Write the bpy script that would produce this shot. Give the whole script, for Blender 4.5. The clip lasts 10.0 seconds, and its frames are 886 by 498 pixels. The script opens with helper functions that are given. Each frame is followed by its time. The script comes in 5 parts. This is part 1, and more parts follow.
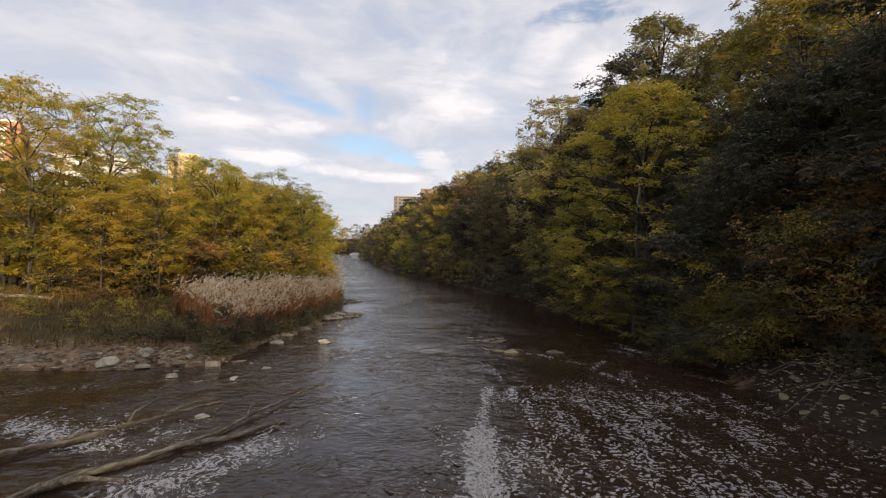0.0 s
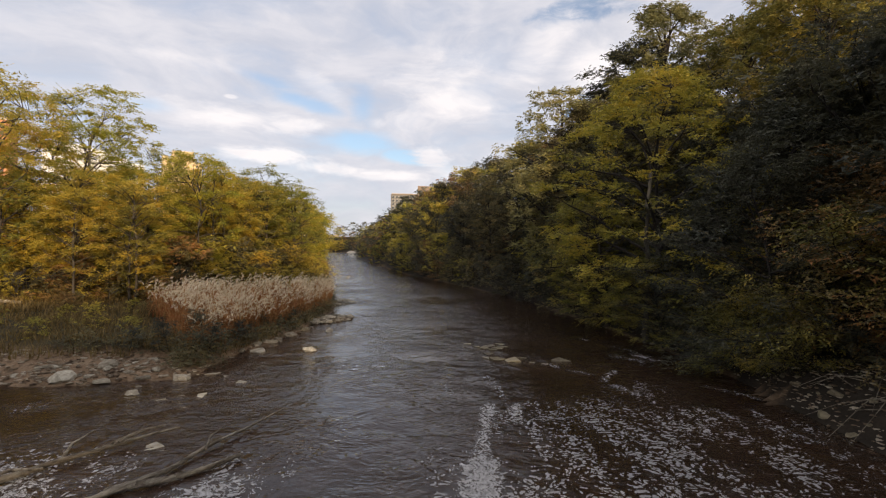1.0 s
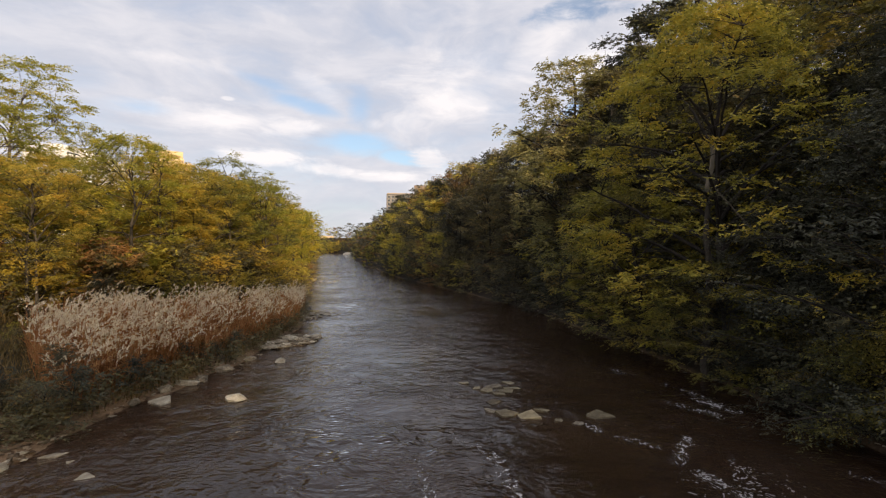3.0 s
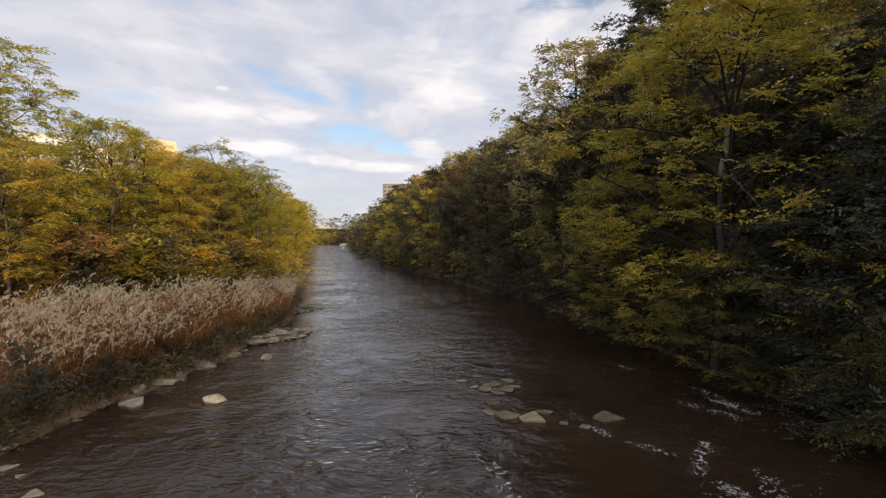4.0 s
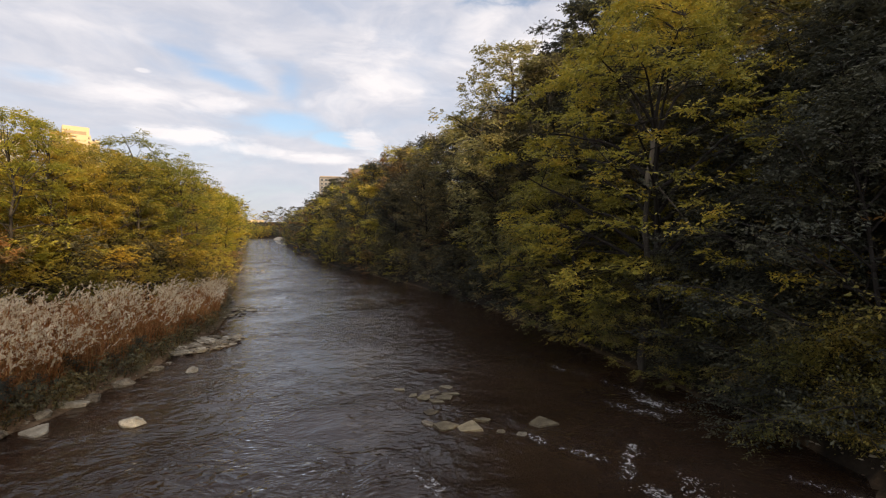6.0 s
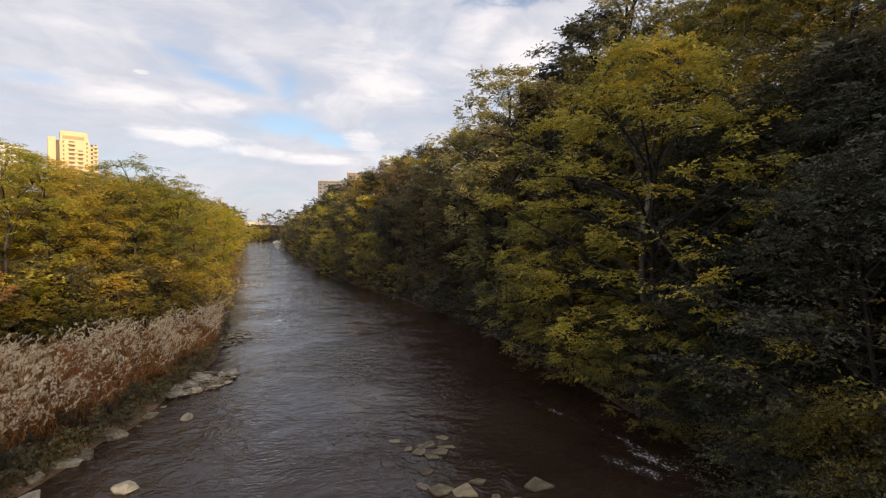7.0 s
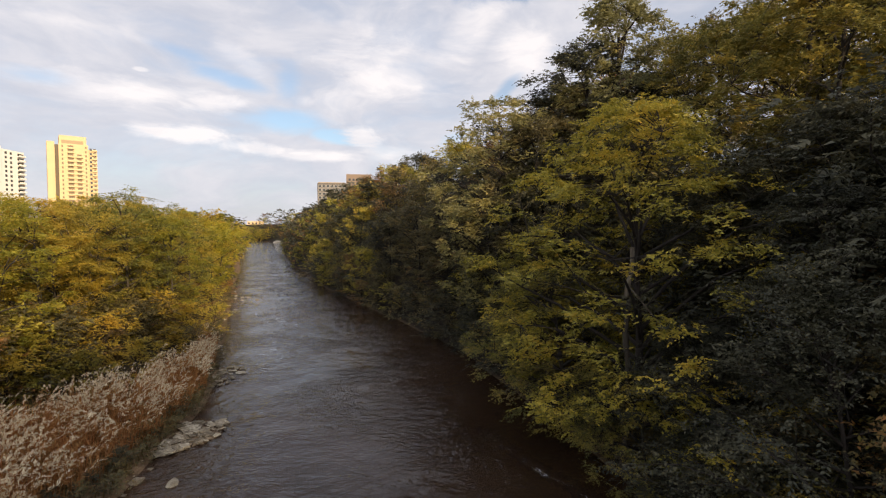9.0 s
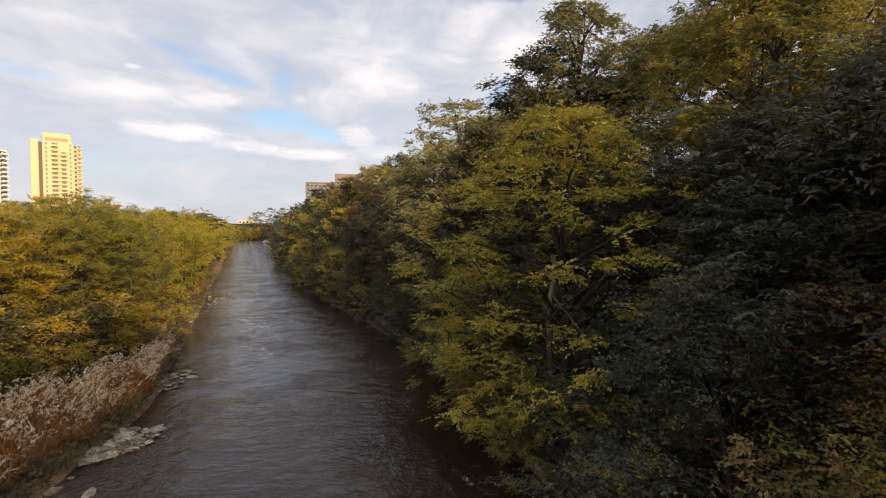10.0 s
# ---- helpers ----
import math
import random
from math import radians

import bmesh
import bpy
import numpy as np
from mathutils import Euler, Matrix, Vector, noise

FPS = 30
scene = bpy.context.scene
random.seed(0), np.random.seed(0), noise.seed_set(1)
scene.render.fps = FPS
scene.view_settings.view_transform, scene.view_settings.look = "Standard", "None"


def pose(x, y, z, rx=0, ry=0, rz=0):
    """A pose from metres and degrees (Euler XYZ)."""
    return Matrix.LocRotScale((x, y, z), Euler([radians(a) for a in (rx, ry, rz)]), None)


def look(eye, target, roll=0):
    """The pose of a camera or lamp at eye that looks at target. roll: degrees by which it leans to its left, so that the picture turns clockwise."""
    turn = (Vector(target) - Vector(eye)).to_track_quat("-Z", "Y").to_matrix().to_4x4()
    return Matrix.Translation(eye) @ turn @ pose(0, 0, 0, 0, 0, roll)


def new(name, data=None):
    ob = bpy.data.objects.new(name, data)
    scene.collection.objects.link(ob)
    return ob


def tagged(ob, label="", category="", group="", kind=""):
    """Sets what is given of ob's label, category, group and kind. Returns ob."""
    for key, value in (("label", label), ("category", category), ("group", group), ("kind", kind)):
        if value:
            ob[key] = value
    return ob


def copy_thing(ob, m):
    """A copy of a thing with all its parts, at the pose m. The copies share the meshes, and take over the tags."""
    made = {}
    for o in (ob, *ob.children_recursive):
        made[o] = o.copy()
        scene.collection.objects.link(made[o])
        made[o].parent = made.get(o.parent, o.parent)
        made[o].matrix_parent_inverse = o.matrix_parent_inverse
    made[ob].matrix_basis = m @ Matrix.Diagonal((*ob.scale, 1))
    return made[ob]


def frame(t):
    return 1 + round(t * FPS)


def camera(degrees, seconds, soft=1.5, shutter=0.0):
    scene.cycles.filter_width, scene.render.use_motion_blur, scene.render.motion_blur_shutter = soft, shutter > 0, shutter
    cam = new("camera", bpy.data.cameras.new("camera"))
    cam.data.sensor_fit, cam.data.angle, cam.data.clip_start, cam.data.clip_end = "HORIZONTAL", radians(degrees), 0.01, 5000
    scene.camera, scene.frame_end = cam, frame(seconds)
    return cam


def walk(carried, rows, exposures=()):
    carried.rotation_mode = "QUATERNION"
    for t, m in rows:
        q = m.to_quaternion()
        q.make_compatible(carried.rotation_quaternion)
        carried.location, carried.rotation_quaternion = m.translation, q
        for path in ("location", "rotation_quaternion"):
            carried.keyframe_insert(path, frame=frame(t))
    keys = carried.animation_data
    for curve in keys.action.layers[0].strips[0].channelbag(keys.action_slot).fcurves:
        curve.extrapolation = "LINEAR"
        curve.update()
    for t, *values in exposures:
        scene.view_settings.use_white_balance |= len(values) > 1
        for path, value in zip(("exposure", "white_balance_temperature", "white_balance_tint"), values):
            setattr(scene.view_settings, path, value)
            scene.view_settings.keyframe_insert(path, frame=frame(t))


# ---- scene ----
cam = camera(84.6, 10.0, soft=1.2)
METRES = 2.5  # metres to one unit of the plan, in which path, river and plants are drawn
PATH = [
    (0, (0.315, 0.41, 3.026), (0.271, 2.41, 3.034), 1.2),
    (0.5, (0.353, 0.876, 3.045), (0.311, 2.876, 3.048), 1.1),
    (1, (0.362, 1.66, 3.075), (0.327, 3.66, 3.074), 1.0),
    (1.5, (0.386, 2.684, 3.112), (0.358, 4.683, 3.105), 1.0),
    (2, (0.426, 3.916, 3.155), (0.404, 5.916, 3.143), 0.8),
    (2.5, (0.512, 5.125, 3.229), (0.489, 7.125, 3.212), 0.7),
    (2.7, (0.55, 5.528, 3.167), (0.52, 7.527, 3.173), 0.6),
    (4, (0.607, 6.786, 3.09), (0.592, 8.785, 3.054), 0.5),
    (4.5, (0.616, 6.856, 3.037), (0.602, 8.856, 2.995), 0.4),
    (5, (0.648, 6.887, 2.996), (0.759, 8.883, 2.947), 0.4),
    (5.5, (0.658, 6.869, 3.007), (0.875, 8.856, 2.952), 0.5),
    (5.7, (0.629, 6.882, 3.102), (0.857, 8.868, 3.043), 0.5),
    (6.8, (0.705, 6.956, 4.308), (0.943, 8.941, 4.244), 0.4),
    (7, (0.723, 6.977, 4.476), (0.96, 8.962, 4.417), 0.3),
    (7.5, (0.696, 7.013, 5.151), (0.935, 8.998, 5.086), 0.1),
    (8, (0.678, 7.019, 5.658), (0.919, 9.003, 5.588), 0.0),
    (8.5, (0.749, 7.049, 5.958), (0.985, 9.034, 5.883), -0.2),
    (9, (1.155, 7.015, 6.15), (1.387, 9.0, 6.073), -0.1),
    (9.5, (1.899, 6.963, 6.236), (2.127, 8.949, 6.161), -0.0),
    (10, (2.847, 6.937, 6.319), (3.104, 8.919, 6.241), 0.2),
]
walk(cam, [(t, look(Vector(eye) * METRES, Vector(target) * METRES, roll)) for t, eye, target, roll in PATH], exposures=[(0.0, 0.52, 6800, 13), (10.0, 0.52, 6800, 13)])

# ---- light ----
SUN_AZ, SUN_EL = 150.0, 19.6  # degrees clockwise from ahead (+y), and above the horizon
sun_dir = Vector((math.sin(radians(SUN_AZ)) * math.cos(radians(SUN_EL)), math.cos(radians(SUN_AZ)) * math.cos(radians(SUN_EL)), math.sin(radians(SUN_EL))))
sun_data = bpy.data.lights.new("sun", "SUN")
sun_data.energy, sun_data.angle, sun_data.color = 4.2, radians(1.5), (1.0, 0.80, 0.52)
sun = new("sun", sun_data)
sun.matrix_world = look(sun_dir * 100, (0, 0, 0))


class Nodes:
    """Short hand for building node trees."""

    def __init__(self, tree):
        self.tree = tree
        tree.nodes.clear()

    def add(self, kind, inputs=None, **props):
        node = self.tree.nodes.new(kind)
        if "operation" in props:
            node.operation = props["operation"]
        if "data_type" in props:
            node.data_type, node.blend_type = props["data_type"], props["blend_type"]
        if "interpolation_type" in props:
            node.interpolation_type = props["interpolation_type"]
        for key, value in (inputs or {}).items():
            if isinstance(value, bpy.types.NodeSocket):
                self.tree.links.new(value, node.inputs[key])
            else:
                node.inputs[key].default_value = value
        return node

    def math(self, op, a, b=0.0, c=0.0):
        return self.add("ShaderNodeMath", {0: a, 1: b, 2: c}, operation=op).outputs[0]

    def noise(self, vector, scale, detail=4.0, rough=0.55):
        return self.add("ShaderNodeTexNoise", {"Vector": vector, "Scale": scale, "Detail": detail, "Roughness": rough}).outputs["Fac"]

    def ramp(self, fac, stops):
        node = self.add("ShaderNodeValToRGB", {"Fac": fac})
        ramp = node.color_ramp
        while len(ramp.elements) < len(stops):
            ramp.elements.new(0.5)
        for el, (pos, col) in zip(ramp.elements, stops):
            el.position, el.color = pos, (*col, 1)
        return node.outputs["Color"]

    def mix(self, fac, a, b, blend="MIX"):
        return self.add("ShaderNodeMix", {0: fac, 6: a if isinstance(a, bpy.types.NodeSocket) else (*a, 1), 7: b if isinstance(b, bpy.types.NodeSocket) else (*b, 1)}, data_type="RGBA", blend_type=blend).outputs[2]

    def step(self, value, lo, hi, a=0.0, b=1.0):
        return self.add("ShaderNodeMapRange", {0: value, 1: lo, 2: hi, 3: a, 4: b}, interpolation_type="SMOOTHSTEP").outputs[0]


# Sky: a clear sky with broken cloud over it
world = bpy.data.worlds.new("world")
scene.world = world
world.use_nodes = True
n = Nodes(world.node_tree)
gen = n.add("ShaderNodeTexCoord").outputs["Generated"]
sep = n.add("ShaderNodeSeparateXYZ", {0: gen})
dx, dy, dz = sep.outputs
az = n.math("ARCTAN2", dx, dy)
el = n.math("ARCSINE", dz)
flat = n.add("ShaderNodeCombineXYZ", {0: n.math("MULTIPLY", az, 1.0), 1: n.math("MULTIPLY", el, 2.6), 2: 0.0}).outputs[0]
warp = n.add("ShaderNodeTexNoise", {"Vector": flat, "Scale": 3.0, "Detail": 3.0}).outputs["Color"]
wv = n.add("ShaderNodeVectorMath", {0: flat, 1: n.add("ShaderNodeVectorMath", {0: warp, 1: (0.26, 0.26, 0.0)}, operation="MULTIPLY").outputs[0]}, operation="ADD").outputs[0]
field = n.noise(wv, 3.4, 9.0, 0.58)
ragged = n.noise(wv, 10.0, 7.0, 0.62)


def cloud_patch(a0, e0, wa, we, tilt, soft, rag, amount):
    """A bank or a gap of the cloud: azimuth, elevation, half widths and tilt (degrees), softness and raggedness of its edge, amount."""
    da, de = n.math("SUBTRACT", az, radians(a0)), n.math("SUBTRACT", el, radians(e0))
    c, s_ = math.cos(radians(tilt)), math.sin(radians(tilt))
    u = n.math("DIVIDE", n.math("MULTIPLY_ADD", da, c, n.math("MULTIPLY", de, s_)), radians(wa))
    v = n.math("DIVIDE", n.math("MULTIPLY_ADD", de, c, n.math("MULTIPLY", da, -s_)), radians(we))
    r = n.math("SQRT", n.math("ADD", n.math("MULTIPLY", u, u), n.math("MULTIPLY", v, v)))
    inside = n.math("MULTIPLY_ADD", n.math("SUBTRACT", ragged, 0.5), rag, n.math("SUBTRACT", 1.0, r))
    return n.math("MULTIPLY", n.step(inside, 0.0, soft), amount)


WHITE_BANKS = [(-25.0, 13.5, 10.5, 1.9, 3, 0.9, 1.6, 0.85), (-18.0, 13.2, 5.2, 1.15, 2, 0.6, 1.8, 0.9), (-21.0, 9.9, 6.8, 1.15, -3, 0.6, 1.9, 1.0), (-14.5, 8.9, 5.8, 0.9, -5, 0.7, 1.9, 0.95),
               (-8.0, 8.4, 7.5, 1.0, 0, 0.8, 2.0, 0.9), (-2.3, 10.7, 3.4, 1.4, -8, 0.6, 2.0, 0.95), (0.0, 8.8, 4.0, 1.6, 0, 0.8, 1.2, 0.8), (-8.9, 14.2, 1.4, 0.9, 0, 0.9, 1.0, 0.6), (-24.8, 15.6, 0.9, 0.3, 0, 0.6, 0.6, 0.8),
               (-15.2, 17.6, 4.2, 1.4, -28, 0.8, 1.2, 0.55), (1.5, 18.5, 13.0, 6.5, 20, 1.0, 1.8, 0.8), (9.5, 22.0, 8.0, 3.0, 30, 0.8, 1.6, 0.85), (16.0, 20.0, 5.0, 4.0, 0, 0.8, 1.4, 0.8), (-30.0, 18.5, 8.0, 1.0, 0, 1.0, 1.6, 0.4)]
BLUE_GAPS = [(-11.0, 12.0, 6.5, 1.9, -4, 0.8, 1.0, 1.0), (-6.0, 10.6, 3.6, 1.2, -6, 0.7, 1.0, 1.0), (-17.0, 15.9, 6.0, 1.2, -12, 0.9, 1.2, 0.8), (-10.6, 15.8, 2.2, 3.0, 0, 1.0, 1.2, 0.7), (-21.0, 17.6, 5.0, 0.9, -14, 1.0, 1.4, 0.55),
             (14.5, 25.4, 7.0, 1.6, 6, 1.0, 3.2, 0.9), (14.0, 15.8, 3.0, 1.2, 42, 0.8, 1.4, 0.8), (-33.0, 13.6, 5.0, 1.0, 0, 1.0, 1.4, 0.5), (8.0, 10.5, 2.5, 1.0, 20, 0.9, 1.2, 0.5)]
white, gap = 0.0, 0.0
for patch in WHITE_BANKS:
    white = n.math("MAXIMUM", white, cloud_patch(*patch))
for patch in BLUE_GAPS:
    gap = n.math("MAXIMUM", gap, cloud_patch(*patch))
veil = n.step(field, 0.26, 0.56, 0.62, 0.97)
veil = n.math("MULTIPLY", veil, n.math("MULTIPLY_ADD", gap, -0.92, 1.0))
cover = n.math("MAXIMUM", veil, white)
puff = n.step(n.math("MULTIPLY_ADD", n.noise(wv, 6.5, 7.0, 0.62), 0.6, n.math("MULTIPLY", field, 0.5)), 0.42, 0.72, 0.0, 1.0)
tone = n.math("MINIMUM", n.math("MULTIPLY_ADD", puff, 0.45, n.math("MULTIPLY", white, n.math("MULTIPLY_ADD", puff, 0.3, 0.62))), 1.0)
cloud = n.mix(tone, (0.54, 0.58, 0.675), (0.90, 0.885, 0.905))
sky_tex = n.add("ShaderNodeTexSky")
sky_tex.sky_type, sky_tex.sun_disc, sky_tex.sun_elevation, sky_tex.sun_rotation = "NISHITA", False, radians(SUN_EL), radians(SUN_AZ)
sky_tex.air_density, sky_tex.dust_density, sky_tex.ozone_density = 1.0, 1.5, 1.5
sky_bg = n.add("ShaderNodeBackground", {"Color": sky_tex.outputs[0], "Strength": 0.12})
sunward = n.add("ShaderNodeVectorMath", {0: gen, 1: tuple(sun_dir)}, operation="DOT_PRODUCT").outputs["Value"]
cloud_bg = n.add("ShaderNodeBackground", {"Color": cloud, "Strength": n.step(sunward, 0.0, 1.0, 0.78, 1.35)})  # cloud is brighter towards the sun
blend = n.add("ShaderNodeMixShader", {0: cover, 1: sky_bg.outputs[0], 2: cloud_bg.outputs[0]})
n.add("ShaderNodeOutputWorld", {"Surface": blend.outputs[0]})

# ---- materials ----


def material(name):
    mat = bpy.data.materials.new(name)
    mat.use_nodes = True
    return mat, Nodes(mat.node_tree)


def finish(nodes, shader, displacement=None):
    nodes.add("ShaderNodeOutputMaterial", {"Surface": shader})


def place_of(nodes):
    """The place on the plan, in its units."""
    place = nodes.add("ShaderNodeNewGeometry").outputs["Position"]
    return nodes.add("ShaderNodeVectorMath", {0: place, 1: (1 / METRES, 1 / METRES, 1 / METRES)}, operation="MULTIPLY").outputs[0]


def leaf_material(name, stops, tint_lo, tint_hi, through_light=0.35):
    """Leaves: each its own shade, whole trees and clumps shifted a little."""
    mat, n = material(name)
    geo = n.add("ShaderNodeNewGeometry")
    one = geo.outputs["Random Per Island"]
    whole = n.add("ShaderNodeObjectInfo").outputs["Random"]
    clump = n.noise(place_of(n), 0.9, 2.0)
    fac = n.math("ADD", n.math("MULTIPLY", one, 0.45), n.math("MULTIPLY", n.step(clump, 0.3, 0.7), 0.55))
    fac = n.math("ADD", fac, n.math("MULTIPLY_ADD", whole, 0.5, -0.25))
    col = n.ramp(fac, stops)
    col = n.mix(1.0, col, n.mix(n.math("FRACT", n.math("MULTIPLY", one, 17.3)), tint_lo, tint_hi), "MULTIPLY")
    body = n.add("ShaderNodeBsdfPrincipled", {"Base Color": col, "Roughness": 0.55, "Specular IOR Level": 0.28})
    thin = n.add("ShaderNodeBsdfTranslucent", {"Color": col})
    finish(n, n.add("ShaderNodeMixShader", {0: through_light, 1: body.outputs[0], 2: thin.outputs[0]}).outputs[0])
    return mat


def rough_material(name, stops, scale, fine, rough=0.85, bump=0.4, stretch=(1, 1, 1), per_object=0.0, distance=0.02, along=None):
    """Stone, bark, earth and wood: two scales of colour noise and a relief."""
    mat, n = material(name)
    pos = n.add("ShaderNodeTexCoord").outputs["Object"]
    mapped = n.add("ShaderNodeMapping", {"Vector": pos, "Scale": stretch})
    if along is not None:  # grain drawn out along this heading
        mapped.vector_type = "TEXTURE"
        mapped.inputs["Rotation"].default_value = (0, 0, radians(along))
    pos = mapped.outputs[0]
    a, b = n.noise(pos, scale, 4.0), n.noise(pos, fine, 6.0, 0.65)
    fac = n.math("ADD", n.math("MULTIPLY", a, 0.6), n.math("MULTIPLY", b, 0.4))
    if per_object:
        whole = n.add("ShaderNodeObjectInfo").outputs["Random"]
        fac = n.math("ADD", fac, n.math("MULTIPLY_ADD", whole, per_object, -per_object / 2))
    col = n.ramp(fac, stops)
    relief = n.add("ShaderNodeBump", {"Height": n.math("ADD", a, b), "Strength": bump, "Distance": distance * METRES})
    bsdf = n.add("ShaderNodeBsdfPrincipled", {"Base Color": col, "Roughness": rough, "Normal": relief.outputs[0], "Specular IOR Level": 0.3})
    finish(n, bsdf.outputs[0])
    return mat


LEAF_GOLD = leaf_material("leaf_gold", [(0.1, (0.265, 0.24, 0.062)), (0.35, (0.44, 0.36, 0.072)), (0.6, (0.58, 0.45, 0.078)), (0.9, (0.66, 0.455, 0.078))], (0.78, 0.80, 0.76), (1.04, 1.0, 0.95), 0.58)
LEAF_LIME = leaf_material("leaf_lime", [(0.1, (0.23, 0.235, 0.05)), (0.4, (0.36, 0.335, 0.056)), (0.65, (0.50, 0.43, 0.06)), (0.95, (0.62, 0.48, 0.062))], (0.79, 0.82, 0.76), (1.04, 1.02, 0.95), 0.58)
LEAF_OLIVE = leaf_material("leaf_olive", [(0.1, (0.086, 0.076, 0.046)), (0.45, (0.155, 0.13, 0.066)), (0.7, (0.235, 0.182, 0.074)), (0.95, (0.34, 0.225, 0.078))], (0.75, 0.8, 0.8), (1.1, 1.1, 1.0))
LEAF_PALE = leaf_material("leaf_pale_olive", [(0.05, (0.16, 0.15, 0.072)), (0.4, (0.27, 0.245, 0.105)), (0.7, (0.40, 0.345, 0.135)), (0.95, (0.50, 0.40, 0.145))], (0.8, 0.84, 0.84), (1.1, 1.1, 1.05), 0.45)
LEAF_MOSS = leaf_material("leaf_moss", [(0.05, (0.105, 0.105, 0.042)), (0.4, (0.20, 0.18, 0.055)), (0.7, (0.33, 0.265, 0.066)), (0.95, (0.45, 0.32, 0.072))], (0.78, 0.82, 0.8), (1.1, 1.1, 1.0), 0.45)
LEAF_SAGE = leaf_material("leaf_sage", [(0.1, (0.15, 0.16, 0.052)), (0.4, (0.25, 0.245, 0.066)), (0.7, (0.36, 0.325, 0.075)), (0.95, (0.50, 0.41, 0.08))], (0.82, 0.86, 0.8), (1.08, 1.08, 1.0), 0.55)
# leaves darkened for the slope's shade, with added blue standing for haze
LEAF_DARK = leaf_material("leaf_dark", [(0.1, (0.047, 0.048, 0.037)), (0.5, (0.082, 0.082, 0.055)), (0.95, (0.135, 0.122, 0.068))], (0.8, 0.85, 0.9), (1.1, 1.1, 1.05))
LEAF_YELLOW = leaf_material("leaf_yellow_green", [(0.05, (0.19, 0.185, 0.05)), (0.4, (0.35, 0.305, 0.062)), (0.7, (0.50, 0.405, 0.07)), (0.95, (0.59, 0.41, 0.075))], (0.84, 0.87, 0.82), (1.2, 1.17, 1.0), 0.45)
LEAF_RUST = leaf_material("leaf_rust", [(0.05, (0.095, 0.07, 0.04)), (0.4, (0.21, 0.13, 0.055)), (0.7, (0.32, 0.17, 0.06)), (0.95, (0.39, 0.175, 0.065))], (0.75, 0.8, 0.8), (1.1, 1.1, 1.0))
BARK = rough_material("bark", [(0.3, (0.024, 0.019, 0.015)), (0.7, (0.085, 0.07, 0.055))], 3.0, 16.0, 0.9, 0.7, (1, 1, 0.25), 0.2)
# darker copy of bark: the slope's shade is put into its colour
BARK_DARK = rough_material("bark_dark", [(0.3, (0.016, 0.013, 0.011)), (0.7, (0.05, 0.041, 0.034))], 3.0, 16.0, 0.95, 0.7, (1, 1, 0.25), 0.2)
BARK_PALE = rough_material("bark_pale", [(0.3, (0.10, 0.08, 0.06)), (0.7, (0.25, 0.21, 0.155))], 3.0, 18.0, 0.85, 0.6, (1, 1, 0.2))
DEADWOOD = rough_material("deadwood", [(0.36, (0.032, 0.024, 0.015)), (0.47, (0.13, 0.102, 0.07)), (0.58, (0.26, 0.222, 0.165)), (0.7, (0.46, 0.41, 0.33))], 15.0, 55.0, 0.85, 1.0, (6, 1, 1), along=62)
STONE = rough_material("limestone", [(0.28, (0.075, 0.058, 0.038)), (0.44, (0.21, 0.172, 0.12)), (0.58, (0.32, 0.275, 0.20)), (0.75, (0.50, 0.445, 0.345))], 3.5, 22.0, 0.85, 0.9, (1, 1, 1), 0.35)
STONE_WET = rough_material("wet_stone", [(0.28, (0.055, 0.042, 0.026)), (0.5, (0.15, 0.12, 0.072)), (0.7, (0.27, 0.225, 0.14))], 3.5, 22.0, 0.72, 0.7, (1, 1, 1), 0.3)


def ground_material():
    mat, n = material("riverbank_ground")
    geo = n.add("ShaderNodeNewGeometry")
    pos = place_of(n)
    z = n.add("ShaderNodeSeparateXYZ", {0: pos}).outputs[2]
    big, mid, fine = n.noise(pos, 0.35, 3.0), n.noise(pos, 2.2, 5.0), n.noise(pos, 14.0, 6.0, 0.7)
    gravel = n.ramp(n.math("MULTIPLY_ADD", fine, 0.6, n.math("MULTIPLY", mid, 0.4)), [(0.3, (0.085, 0.050, 0.028)), (0.5, (0.19, 0.120, 0.068)), (0.72, (0.34, 0.25, 0.16))])
    bed = n.ramp(n.math("MULTIPLY_ADD", fine, 0.5, n.math("MULTIPLY", mid, 0.5)), [(0.35, (0.055, 0.036, 0.02)), (0.55, (0.11, 0.075, 0.042)), (0.75, (0.19, 0.14, 0.085))])
    litter = n.ramp(n.math("MULTIPLY_ADD", fine, 0.55, n.math("MULTIPLY", big, 0.45)), [(0.3, (0.022, 0.018, 0.010)), (0.5, (0.052, 0.040, 0.019)), (0.7, (0.11, 0.074, 0.03))])
    edge = n.math("MULTIPLY_ADD", mid, 0.25, z)
    col = n.mix(n.step(edge, 0.05, 0.2), bed, gravel)
    col = n.mix(n.step(edge, 0.40, 0.58), col, litter)
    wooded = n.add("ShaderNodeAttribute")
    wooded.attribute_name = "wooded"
    # all ground right of the river takes a much darker brown
    bank_dark = n.ramp(n.math("MULTIPLY_ADD", fine, 0.55, n.math("MULTIPLY", mid, 0.45)), [(0.3, (0.014, 0.011, 0.008)), (0.5, (0.028, 0.021, 0.014)), (0.7, (0.055, 0.040, 0.025))])
    col = n.mix(wooded.outputs["Fac"], col, bank_dark)
    relief = n.add("ShaderNodeBump", {"Height": n.math("ADD", fine, mid), "Strength": 0.8, "Distance": 0.05 * METRES})
    finish(n, n.add("ShaderNodeBsdfPrincipled", {"Base Color": col, "Roughness": 0.9, "Normal": relief.outputs[0], "Specular IOR Level": 0.2}).outputs[0])
    return mat


